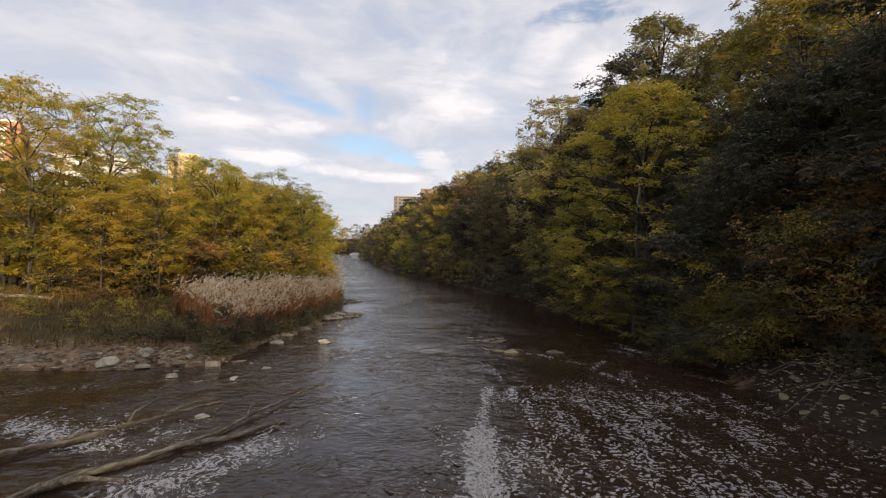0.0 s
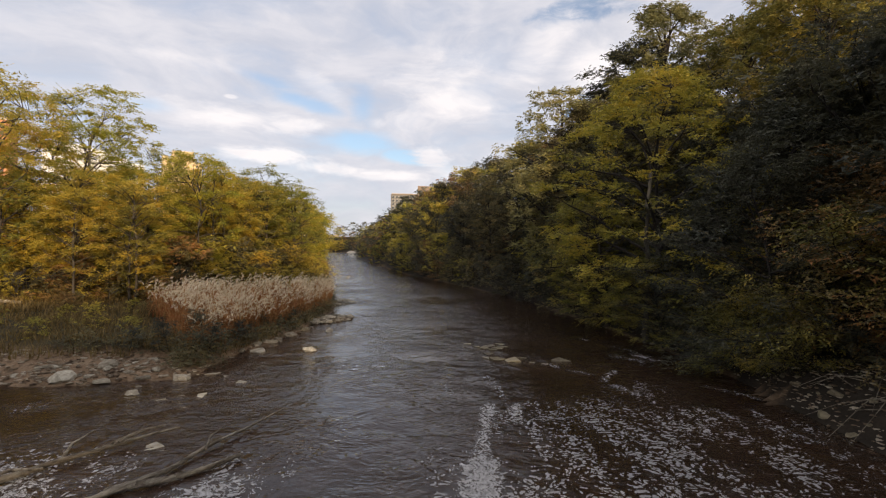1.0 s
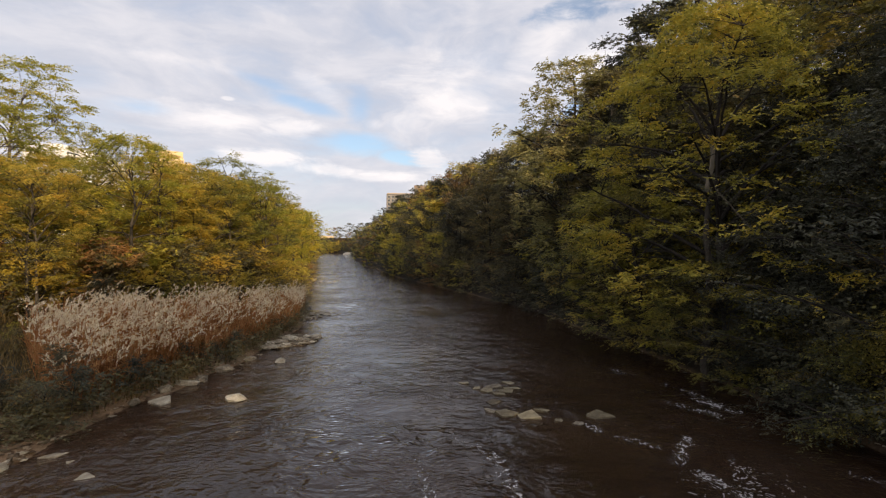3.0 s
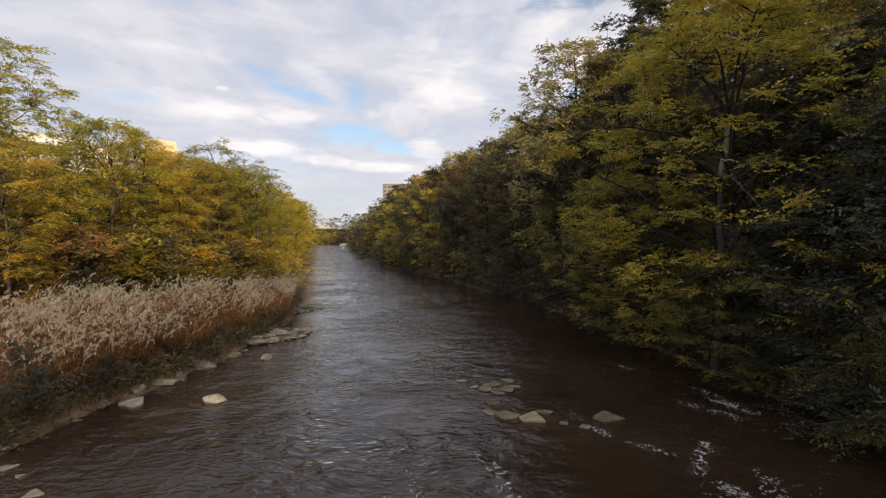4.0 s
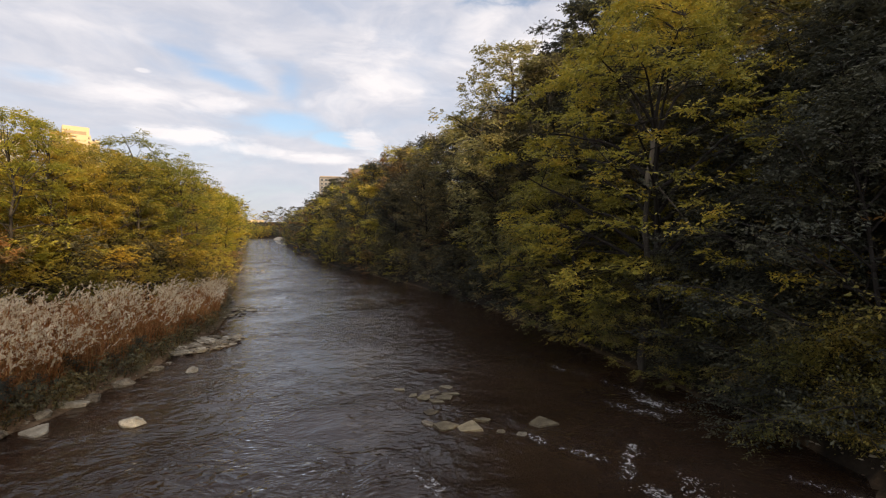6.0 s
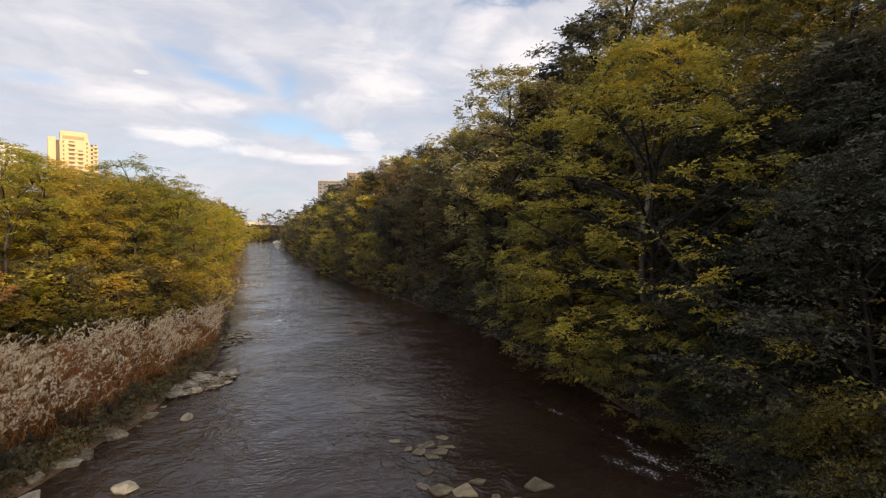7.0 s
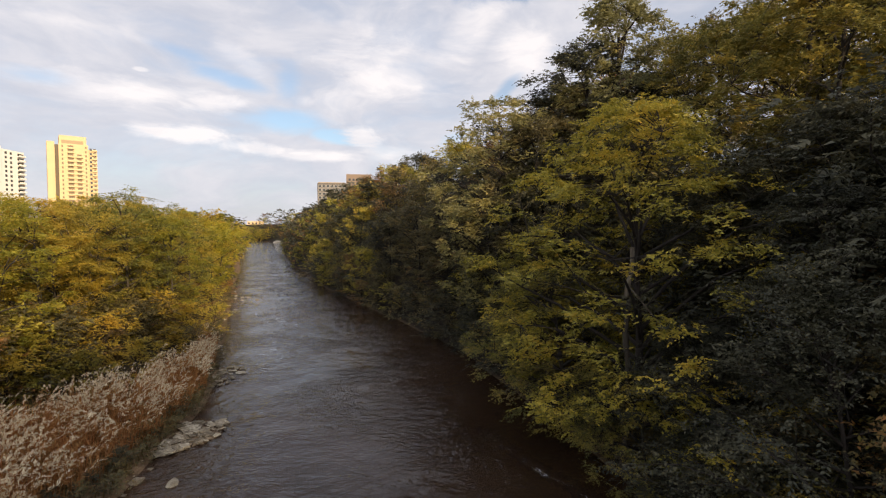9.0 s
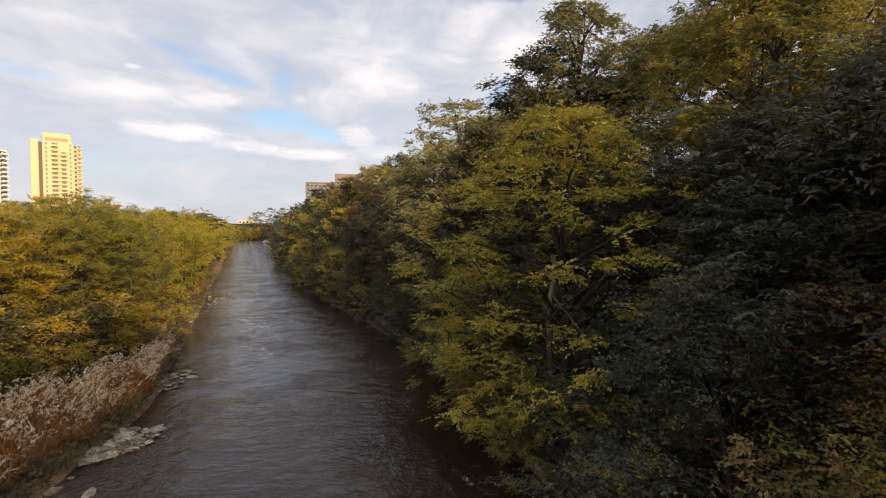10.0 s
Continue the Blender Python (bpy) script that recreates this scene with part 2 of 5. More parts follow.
def water_material():
    mat, n = material("river_water")
    pos = place_of(n)
    drift = n.add("ShaderNodeTexNoise", {"Vector": pos, "Scale": 0.7, "Detail": 2.0}).outputs["Color"]
    moved = n.add("ShaderNodeVectorMath", {0: pos, 1: n.add("ShaderNodeVectorMath", {0: drift, 1: (0.9, 0.9, 0.0)}, operation="MULTIPLY").outputs[0]}, operation="ADD").outputs[0]
    flow = n.add("ShaderNodeMapping", {"Vector": moved, "Scale": (1.0, 1.35, 1.0)}).outputs[0]

    def crest(scale, detail):
        """Narrow crests between wide troughs."""
        return n.math("SUBTRACT", 1.0, n.math("ABSOLUTE", n.math("MULTIPLY_ADD", n.noise(flow, scale, detail, 0.5), 4.0, -2.0)))

    swell, chop, wavelets, fine = n.noise(flow, 1.7, 2.0, 0.5), crest(2.9, 1.0), crest(6.2, 1.0), n.noise(flow, 16.0, 2.0, 0.5)
    calm = n.step(n.noise(pos, 0.28, 3.0), 0.36, 0.62, 0.35, 1.0)
    downstream = n.add("ShaderNodeSeparateXYZ", {0: pos}).outputs[1]
    calm = n.math("MULTIPLY", calm, n.step(downstream, 17.0, 60.0, 1.0, 1.35))  # the lower reach runs livelier
    height = n.math("MULTIPLY_ADD", fine, 0.007, n.math("MULTIPLY_ADD", wavelets, 0.0095, n.math("MULTIPLY_ADD", chop, 0.0145, n.math("MULTIPLY", swell, 0.065))))
    relief = n.add("ShaderNodeBump", {"Height": n.math("MULTIPLY", height, calm), "Strength": 1.0, "Distance": METRES}).outputs[0]
    silt = n.add("ShaderNodeBsdfDiffuse", {"Color": n.mix(n.step(n.noise(pos, 0.3, 3.0), 0.35, 0.7), (0.036, 0.023, 0.017), (0.062, 0.039, 0.027))}).outputs[0]
    clear = n.add("ShaderNodeBsdfTransparent", {"Color": (0.72, 0.49, 0.30, 1)}).outputs[0]
    body = n.add("ShaderNodeMixShader", {0: 0.55, 1: clear, 2: silt}).outputs[0]
    gloss = n.add("ShaderNodeBsdfGlossy", {"Color": (1, 1, 1, 1), "Roughness": 0.02, "Normal": relief}).outputs[0]
    fres = n.add("ShaderNodeFresnel", {"IOR": 1.33, "Normal": relief}).outputs[0]
    finish(n, n.add("ShaderNodeMixShader", {0: fres, 1: body, 2: gloss}).outputs[0])
    return mat


def plain_material(name, color, rough=0.7, vary=0.15, scale=6.0):
    """Paint, concrete and the like: a colour with faint stains."""
    mat, n = material(name)
    pos = n.add("ShaderNodeTexCoord").outputs["Object"]
    dark = tuple(c * (1 - vary) for c in color)
    col = n.mix(n.noise(pos, scale, 5.0), dark, tuple(min(1, c * (1 + vary)) for c in color))
    finish(n, n.add("ShaderNodeBsdfPrincipled", {"Base Color": col, "Roughness": rough}).outputs[0])
    return mat


def blade_material(name, stops):
    mat, n = material(name)
    geo = n.add("ShaderNodeNewGeometry")
    fac = n.math("MULTIPLY_ADD", geo.outputs["Random Per Island"], 0.55, n.math("MULTIPLY", n.noise(place_of(n), 0.8, 3.0), 0.45))
    col = n.ramp(fac, stops)
    body = n.add("ShaderNodeBsdfPrincipled", {"Base Color": col, "Roughness": 0.7, "Specular IOR Level": 0.2})
    thin = n.add("ShaderNodeBsdfTranslucent", {"Color": col})
    finish(n, n.add("ShaderNodeMixShader", {0: 0.42, 1: body.outputs[0], 2: thin.outputs[0]}).outputs[0])
    return mat


GROUND, WATER = ground_material(), water_material()
GRASS = blade_material("bank_grass", [(0.2, (0.072, 0.055, 0.021)), (0.45, (0.16, 0.112, 0.038)), (0.7, (0.255, 0.17, 0.066)), (0.85, (0.33, 0.24, 0.11))])
REED_STEM = blade_material("reed_stem", [(0.2, (0.24, 0.085, 0.03)), (0.5, (0.46, 0.175, 0.06)), (0.8, (0.60, 0.32, 0.13))])
REED_LEAF = blade_material("reed_leaf", [(0.2, (0.19, 0.105, 0.035)), (0.45, (0.48, 0.22, 0.07)), (0.8, (0.64, 0.40, 0.17))])
PLUME = blade_material("reed_plume", [(0.2, (0.68, 0.53, 0.35)), (0.5, (0.84, 0.72, 0.51)), (0.8, (0.92, 0.84, 0.65))])
CONCRETE_GOLD = plain_material("buff_brick", (0.60, 0.435, 0.245), 0.8, 0.08, 0.3)
CONCRETE_WHITE = plain_material("white_concrete", (0.80, 0.77, 0.70), 0.8, 0.05, 0.3)
BRICK_BROWN = plain_material("brown_brick", (0.21, 0.155, 0.115), 0.85, 0.12, 0.4)
BRICK_RED = plain_material("red_brick", (0.46, 0.20, 0.10), 0.85, 0.12, 0.4)
SHADE_GLASS = plain_material("window_glass", (0.06, 0.065, 0.07), 0.15, 0.3, 0.5)
# colour of flat window boxes that stands for the shade behind balconies
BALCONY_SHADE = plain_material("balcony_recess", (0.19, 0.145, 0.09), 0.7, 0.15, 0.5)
RECESS = plain_material("recess_wall", (0.34, 0.25, 0.15), 0.8, 0.1, 0.4)
# darker, greyer brick: the facade's shade is put into the colour
SHADED_BRICK = plain_material("grey_brick", (0.125, 0.11, 0.098), 0.85, 0.15, 0.4)
# shade of the tower's recessed strip, put into the wall colour
RECESS_SHADE = plain_material("dark_recess", (0.13, 0.105, 0.075), 0.8, 0.1, 0.4)
FRAME_PALE = plain_material("window_surround", (0.30, 0.28, 0.25), 0.7, 0.1, 0.5)

# ---- helpers for meshes ----
rng = np.random.default_rng(7)


def raw_mesh(name, verts, quads=(), tris=(), mat=None, smooth=False):
    """A mesh from arrays of vertices, quads and triangles."""
    verts = np.asarray(verts, np.float32).reshape(-1, 3)
    quads, tris = np.asarray(quads, np.int32).reshape(-1, 4), np.asarray(tris, np.int32).reshape(-1, 3)
    me = bpy.data.meshes.new(name)
    me.vertices.add(len(verts))
    me.vertices.foreach_set("co", verts.ravel())
    loops = np.concatenate([quads.ravel(), tris.ravel()])
    me.loops.add(len(loops))
    me.loops.foreach_set("vertex_index", loops)
    starts = np.concatenate([np.arange(len(quads)) * 4, len(quads) * 4 + np.arange(len(tris)) * 3]).astype(np.int32)
    me.polygons.add(len(starts))
    me.polygons.foreach_set("loop_start", starts)
    if smooth:
        me.polygons.foreach_set("use_smooth", np.ones(len(starts), bool))
    me.update(calc_edges=True)
    me.validate()
    if mat:
        me.materials.append(mat)
    return me


def child(name, me, parent, label=""):
    ob = new(name, me)
    ob.parent = parent
    return tagged(ob, label)


def part(name, bm, mat, parent, label=""):
    """Links a bmesh as one mesh object under a thing or a part."""
    me = bpy.data.meshes.new(name)
    bm.to_mesh(me)
    bm.free()
    me.materials.append(mat)
    return child(name, me, parent, label)


def box_bm(x0, y0, z0, x1, y1, z1, bevel=0.0):
    bm = bmesh.new()
    bmesh.ops.create_cube(bm, size=1.0, matrix=Matrix.Translation(((x0 + x1) / 2, (y0 + y1) / 2, (z0 + z1) / 2)) @ Matrix.Diagonal((x1 - x0, y1 - y0, z1 - z0, 1)))
    if bevel:
        bmesh.ops.bevel(bm, geom=bm.edges[:], offset=bevel, segments=2, affect="EDGES")
    return bm


def tubes(paths):
    """Tapered tubes along polylines: (points, radii, sides) each. Vertices and quads."""
    verts, quads, base = [], [], 0
    for pts, rads, sides in paths:
        pts = np.asarray(pts, float)
        tang = np.gradient(pts, axis=0)
        tang /= np.linalg.norm(tang, axis=1)[:, None] + 1e-9
        ref = np.where(np.abs(tang[:, 2:3]) > 0.9, np.array([[1.0, 0, 0]]), np.array([[0, 0, 1.0]]))
        u = np.cross(tang, ref)
        u /= np.linalg.norm(u, axis=1)[:, None] + 1e-9
        v = np.cross(tang, u)
        ang = np.arange(sides) * 2 * math.pi / sides
        ring = u[:, None] * np.cos(ang)[None, :, None] + v[:, None] * np.sin(ang)[None, :, None]
        verts.append((pts[:, None] + ring * np.asarray(rads)[:, None, None]).reshape(-1, 3))
        k = len(pts)
        i, j = np.meshgrid(np.arange(k - 1), np.arange(sides), indexing="ij")
        a = base + i * sides + j
        b = base + i * sides + (j + 1) % sides
        quads.append(np.stack([a, b, b + sides, a + sides], -1).reshape(-1, 4))
        base += k * sides
    return np.concatenate(verts), np.concatenate(quads)


# ---- river plan ----
LEFT = [(-60, -22), (-20, -19), (6, -16), (10, -13), (11.4, -11), (12, -7.6), (12.8, -5.5), (14, -5.7), (16, -5.5), (19, -5.1), (21, -5.2), (25, -5.3), (28, -6.0), (32.5, -7.2), (41, -9.5), (53, -12.7), (64, -16), (84, -21), (136, -36), (268, -72), (330, -112), (420, -190)]
RIGHT = [(-60, 10.5), (-20, 9), (8.5, 7.1), (12, 7.3), (14, 7.45), (17, 7.2), (20, 6.85), (24, 6.25), (31, 5.0), (39, 2.5), (48, -0.9), (60, -5.2), (75, -9), (93, -14.5), (109, -18.3), (132, -24), (153, -28.5), (243, -46), (290, -62), (330, -88), (420, -170)]


def bank(table, y):
    return np.interp(y, [p[0] for p in table], [p[1] for p in table])


def wobble(x, y, scale, seed=0.0):
    return noise.noise((x * scale + seed, y * scale - seed, seed))


def ground_z(x, y):
    """Height of the ground: river bed, low flat on one bank, wooded slope on the other."""
    y_in = min(max(y, -60), 420)
    left, right = bank(LEFT, y_in), bank(RIGHT, y_in)
    dl, dr = left - x, x - right
    if 9.0 < y < 15 and x < -5:  # the bar's nose faces upstream
        dl = min(dl, max(y - 11.6 + 0.25 * wobble(x, y, 0.8), -2) * 1.0) if x < -5.6 else dl
    if dl > 0:
        z = 0.02 + 0.13 * min(dl, 2.4) + 0.045 * min(max(dl - 2.4, 0), 6) + 0.05 * wobble(x, y, 1.1) * min(dl, 1)
        if y > 14:
            z += 0.14 * min(max(dl, 0), 1)
        z += 0.12 * wobble(x, y, 0.25, 5) * min(dl / 4, 1)
        if dl > 60:
            z += 0.02 * (dl - 60) if dl < 260 else 4.0
    elif dr > 0:
        z = 0.5 * min(dr / 0.7, 1) + 0.45 * min(max(dr - 0.6, 0), 22) + 0.25 * wobble(x, y, 0.35, 3) * min(dr / 2, 1)
    else:
        d = min(-dl, -dr)
        z = -0.07 * min(d, 1.0) - 0.14 * min(max(d - 1.0, 0), 3) + 0.06 * wobble(x, y, 0.7, 9)
        z = min(z, -0.03)
    return z


def spaced(*spans):
    """Coordinates in steps: (start, end, step) one after another."""
    out = []
    for a, b, s in spans:
        out += list(np.linspace(a, b, max(1, round((b - a) / s)), endpoint=False))
    return out + [spans[-1][1]]


def build_ground():
    ys = spaced((-900, -60, 120), (-60, 4, 4), (4, 9, 1), (9, 34, 0.3), (34, 60, 1), (60, 130, 3), (130, 420, 8), (420, 2600, 220))
    us = spaced((-2500, -300, 220), (-300, -60, 20), (-60, -24, 3), (-24, -13, 0.8), (-13, 13, 0.3), (13, 30, 0.8), (30, 70, 5), (70, 300, 25), (300, 2500, 220))
    verts = []
    for y in ys:
        yc = min(max(y, -60), 420)
        mid = (max(bank(LEFT, yc), bank(RIGHT, yc) - 16) + bank(RIGHT, yc)) / 2
        verts += [(mid + u, y, ground_z(mid + u, y)) for u in us]
    w = len(us)
    i, j = np.meshgrid(np.arange(len(ys) - 1), np.arange(w - 1), indexing="ij")
    a = i * w + j
    quads = np.stack([a, a + 1, a + w + 1, a + w], -1).reshape(-1, 4)
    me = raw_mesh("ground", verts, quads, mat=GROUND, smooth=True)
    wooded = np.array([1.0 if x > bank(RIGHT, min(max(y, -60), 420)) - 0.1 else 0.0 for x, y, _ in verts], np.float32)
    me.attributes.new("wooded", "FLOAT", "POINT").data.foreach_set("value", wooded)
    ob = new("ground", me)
    tagged(ob, "brown riverbank earth, gravel and leaf litter with wooded slope", "ground", kind="structure")


RIFFLES = [(5.2, 18.6, 1.0), (6.0, 16.2, 1.2), (4.4, 13.6, 1.2), (5.6, 16.0, 1.6), (1.2, 12.6, 1.5), (0.1, 13.8, 1.4), (-0.6, 9.6, 1.2), (0.6, 9.0, 1.0), (4.8, 18.2, 1.5), (-3.5, 32, 2.5), (-4, 41, 3), (-12, 75, 6)]


def water_z(x, y):
    rough = 0.35 + 0.5 * max(0, wobble(x, y, 0.18, 2))
    for rx, ry, rr in RIFFLES:
        rough += 1.0 * math.exp(-((x - rx) ** 2 + (y - ry) ** 2) / rr ** 2)
    return rough * (0.020 * wobble(x, y * 0.8, 1.3, 1) + 0.016 * wobble(x, y * 0.8, 3.1, 4) + 0.009 * wobble(x, y, 6.5, 6))


def build_water():
    ys = spaced((-60, 2, 4), (2, 5, 0.4), (5, 30, 0.11), (30, 60, 0.3), (60, 120, 1.0), (120, 420, 6))
    w = 150
    verts = []
    for y in ys:
        x0, x1 = min(bank(LEFT, y) - 1.2, np.interp(y, [9, 14, 22], [-14, -12, -4])), bank(RIGHT, y) + 0.6
        for x in np.linspace(x0, x1, w):
            verts.append((x, y, water_z(x, y) if y > 2 and y < 110 else 0.0))
    i, j = np.meshgrid(np.arange(len(ys) - 1), np.arange(w - 1), indexing="ij")
    a = i * w + j
    quads = np.stack([a, a + 1, a + w + 1, a + w], -1).reshape(-1, 4)
    ob = new("water", raw_mesh("water", verts, quads, mat=WATER, smooth=True))
    tagged(ob, "murky brown shallow river with rippled surface reflecting sky", "river", kind="structure")


build_ground()
build_water()

# ---- trees ----


def grow(rg, H, R, first=0.3, limbs=14, subs=6, low=10, high=65, trunk_r=0.12, lean=(0.0, 0.0), belly=0.5, bend=0.12, reach=(0, 0), twigs=True):
    """Branches of a tree as tubes, and the points that its leaves gather round."""
    k = 8
    f = np.linspace(0, 1, k)
    wob = rg.normal(0, bend, (k, 2)).cumsum(0) * f[:, None]
    trunk = np.stack([lean[0] * f ** 1.4 + wob[:, 0], lean[1] * f ** 1.4 + wob[:, 1], f * H * 0.93], 1)
    paths = [(trunk, trunk_r * (1 - 0.85 * f) + 0.008, 7)]
    anchors = []
    for i in range(limbs):
        g = first + (1 - first) * (i + rg.uniform(0.1, 0.9)) / limbs
        at = np.array([np.interp(g, f, trunk[:, c]) for c in range(3)])
        q = (g - first) / (1 - first)
        prof = (1 - abs(q - belly) / max(belly, 1 - belly)) ** 0.55 if abs(q - belly) < max(belly, 1 - belly) else 0.1
        L = R * max(0.28, prof) * rg.uniform(0.75, 1.15)
        azm = i * 2.4 + rg.uniform(-0.5, 0.5)
        ele = radians(low + (high - low) * q + rg.normal(0, 8))
        d = np.array([math.cos(azm) * math.cos(ele) + reach[0], math.sin(azm) * math.cos(ele) + reach[1], math.sin(ele)])
        steps = np.linspace(0, 1, 5)
        limb = at + d * (steps * L)[:, None] + np.stack([rg.normal(0, 0.05 * L, 5) * steps, rg.normal(0, 0.05 * L, 5) * steps, 0.12 * L * steps ** 2], 1)
        r0 = trunk_r * (1 - 0.8 * g) * 0.55 + 0.006
        paths.append((limb, r0 * (1 - 0.85 * steps) + 0.004, 5))
        for j in range(subs):
            s = rg.uniform(0.14, 1.0) if j else 1.0
            sat = np.array([np.interp(s, steps, limb[:, c]) for c in range(3)])
            turn = azm + rg.choice([-1, 1]) * rg.uniform(0.3, 1.2)
            se = ele * 0.5 + rg.normal(0.05, 0.3)
            sd = np.array([math.cos(turn) * math.cos(se), math.sin(turn) * math.cos(se), math.sin(se)])
            sl = L * rg.uniform(0.25, 0.5)
            st = np.linspace(0, 1, 3)
            sub = sat + sd * (st * sl)[:, None] + np.array([0, 0, -0.06 * sl]) * (st ** 2)[:, None]
            if twigs:
                paths.append((sub, r0 * 0.4 * (1 - 0.8 * st) + 0.003, 3))
            for e in (0.35, 0.7, 1.0):
                anchors.append((*(sat + sd * sl * e), sl))
    anchors.append((*trunk[-1], R * 0.3))
    return paths, np.array(anchors)


def crown(rg, H, R, low=0.2, belly=0.5, limbs=14, clumps=140, clump=0.16, trunk_r=0.12, lean=(0.0, 0.0), fork=0.9, squash=0.45, bend=0.08, start=0.3, full=2.4):
    """Branches of a tree grown out to a lobed crown: limbs to the crown's shell, twigs to its clumps of leaves."""
    f = np.linspace(0, 1, 9)
    wob = rg.normal(0, bend, (9, 2)).cumsum(0) * f[:, None]
    trunk = np.stack([lean[0] * f ** 1.4 + wob[:, 0], lean[1] * f ** 1.4 + wob[:, 1], f * H * fork], 1)
    paths = [(trunk, trunk_r * (1 - 0.7 * f) + 0.008, 8)]

    def shell(q, azm, frac):
        """A point of the crown: height fraction, heading, fraction of the radius."""
        span = belly if q < belly else 1 - belly
        prof = math.sqrt(max(0.03, 1 - (0.8 if q < belly else 1.0) * (abs(q - belly) / span) ** full))
        lobe = 1 + 0.34 * noise.noise((math.cos(azm) * 1.3, math.sin(azm) * 1.3, q * 3.1 + H * 7 + R * 31))
        z = H * (low + (1 - low) * q * (0.86 + 0.14 * lobe))
        at = [np.interp(z, trunk[:, 2], trunk[:, c]) for c in (0, 1)]
        rad = R * prof * frac * lobe
        return np.array([at[0] + math.cos(azm) * rad, at[1] + math.sin(azm) * rad, z])

    joints, steps = [trunk[3:]], np.linspace(0, 1, 8)
    for i in range(limbs):
        g = start + (0.97 - start) * (i + rg.uniform(0, 0.8)) / limbs
        at = np.array([np.interp(g, f, trunk[:, c]) for c in range(3)])
        q = np.clip((at[2] / H - low) / (1 - low) + rg.uniform(0.02, 0.30), 0.05, 0.97)
        end = shell(q, i * 2.4 + rg.normal(0, 0.3), 0.82)
        L = np.linalg.norm(end - at)
        mid = (at + end) / 2 + np.array([0, 0, 0.12 * L]) + rg.normal(0, 0.05 * L, 3)
        line = at * ((1 - steps) ** 2)[:, None] + mid * (2 * steps * (1 - steps))[:, None] + end * (steps ** 2)[:, None] + rg.normal(0, 0.012 * L, (8, 3)) * steps[:, None]
        paths.append((line, trunk_r * (0.52 - 0.2 * g) * (1 - 0.85 * steps) + 0.005, 5))
        joints.append(line[2:])
    joints = np.concatenate(joints)
    anchors = []
    for i in range(clumps):
        q = rg.uniform(0, 1) ** 0.85
        at = shell(q, rg.uniform(0, 2 * math.pi), 1 - 0.6 * rg.uniform(0, 1) ** 1.8)
        far = np.linalg.norm(joints - at, axis=1) + 2.0 * np.maximum(0, joints[:, 2] - at[2])
        root = joints[int(np.argmin(far))]
        h = np.linspace(0, 1, 4)
        L = np.linalg.norm(at - root)
        paths.append((root + (at - root) * h[:, None] + np.array([0, 0, 0.14 * L]) * (h * (1 - h))[:, None], 0.013 * (1 - 0.8 * h) + 0.002, 3))
        size = clump * R * rg.uniform(0.6, 1.3)
        sub = rg.normal(0, 1, (7, 3))
        sub /= np.linalg.norm(sub, axis=1)[:, None]
        sub[:, 2] = np.abs(sub[:, 2]) * squash - 0.15
        anchors.extend((*(at + p * size * rg.uniform(0.3, 1.0)), size) for p in sub)
    return paths, np.array(anchors)


def leaves(rg, anchors, count, size, scatter=0.16, flat=0.6, droop=0.35, wide=0.30, sprig=0.32, per=9, full=False):
    """Leaves in flat sprays: short sprigs round the anchors, reaching outwards, with leaves on both sides."""
    k = max(1, count // per)
    pick = anchors[rg.integers(0, len(anchors), k)]
    ball = rg.normal(0, 1, (k, 3))
    ball *= rg.uniform(0, 1, (k, 1)) ** 0.4 / np.linalg.norm(ball, axis=1)[:, None]
    p = pick[:, :3] + ball * (scatter + 0.2 * pick[:, 3:4]) * np.array([1.3, 1.3, flat * 1.3])
    phi = np.arctan2(p[:, 1], p[:, 0]) + rg.normal(0, 0.9, k)
    d = np.stack([np.cos(phi), np.sin(phi), rg.normal(0.05, 0.3, k)], 1)
    up = np.stack([rg.normal(0, 0.3, k), rg.normal(0, 0.3, k), np.ones(k)], 1)
    across = np.cross(d, up)
    across /= np.linalg.norm(across, axis=1)[:, None] + 1e-9
    length = sprig * rg.uniform(0.6, 1.4, k)
    f = (np.arange(per) + 0.5) / per + rg.normal(0, 0.05, (k, per))
    hand = np.where(np.arange(per) % 2, 1.0, -1.0)[None, :] * rg.uniform(0.5, 1.2, (k, per))
    at = p[:, None] + d[:, None] * (length[:, None] * f)[..., None]
    at[..., 2] -= droop * 0.5 * length[:, None] * f ** 2
    a = d[:, None] * 0.7 + across[:, None] * hand[..., None] + rg.normal(0, 0.25, (k, per, 3))
    a[..., 2] -= droop * rg.uniform(0.2, 1.2, (k, per))
    a = a.reshape(-1, 3)
    a /= np.linalg.norm(a, axis=1)[:, None]
    at = at.reshape(-1, 3)
    m = len(at)
    side = np.cross(a, np.repeat(up, per, 0) + rg.normal(0, 0.35, (m, 3)))
    side /= np.linalg.norm(side, axis=1)[:, None] + 1e-9
    l = size * rg.uniform(0.6, 1.35, (m, 1))
    w = l * wide
    if full:
        v = np.stack([at, at + a * l * 0.45 + side * w, at + a * l, at + a * l * 0.45 - side * w], 1).reshape(-1, 3)
        return v, np.arange(m * 4).reshape(-1, 4), ()
    v = np.stack([at + side * w, at + a * l, at - side * w], 1).reshape(-1, 3)
    return v, (), np.arange(m * 3).reshape(-1, 3)


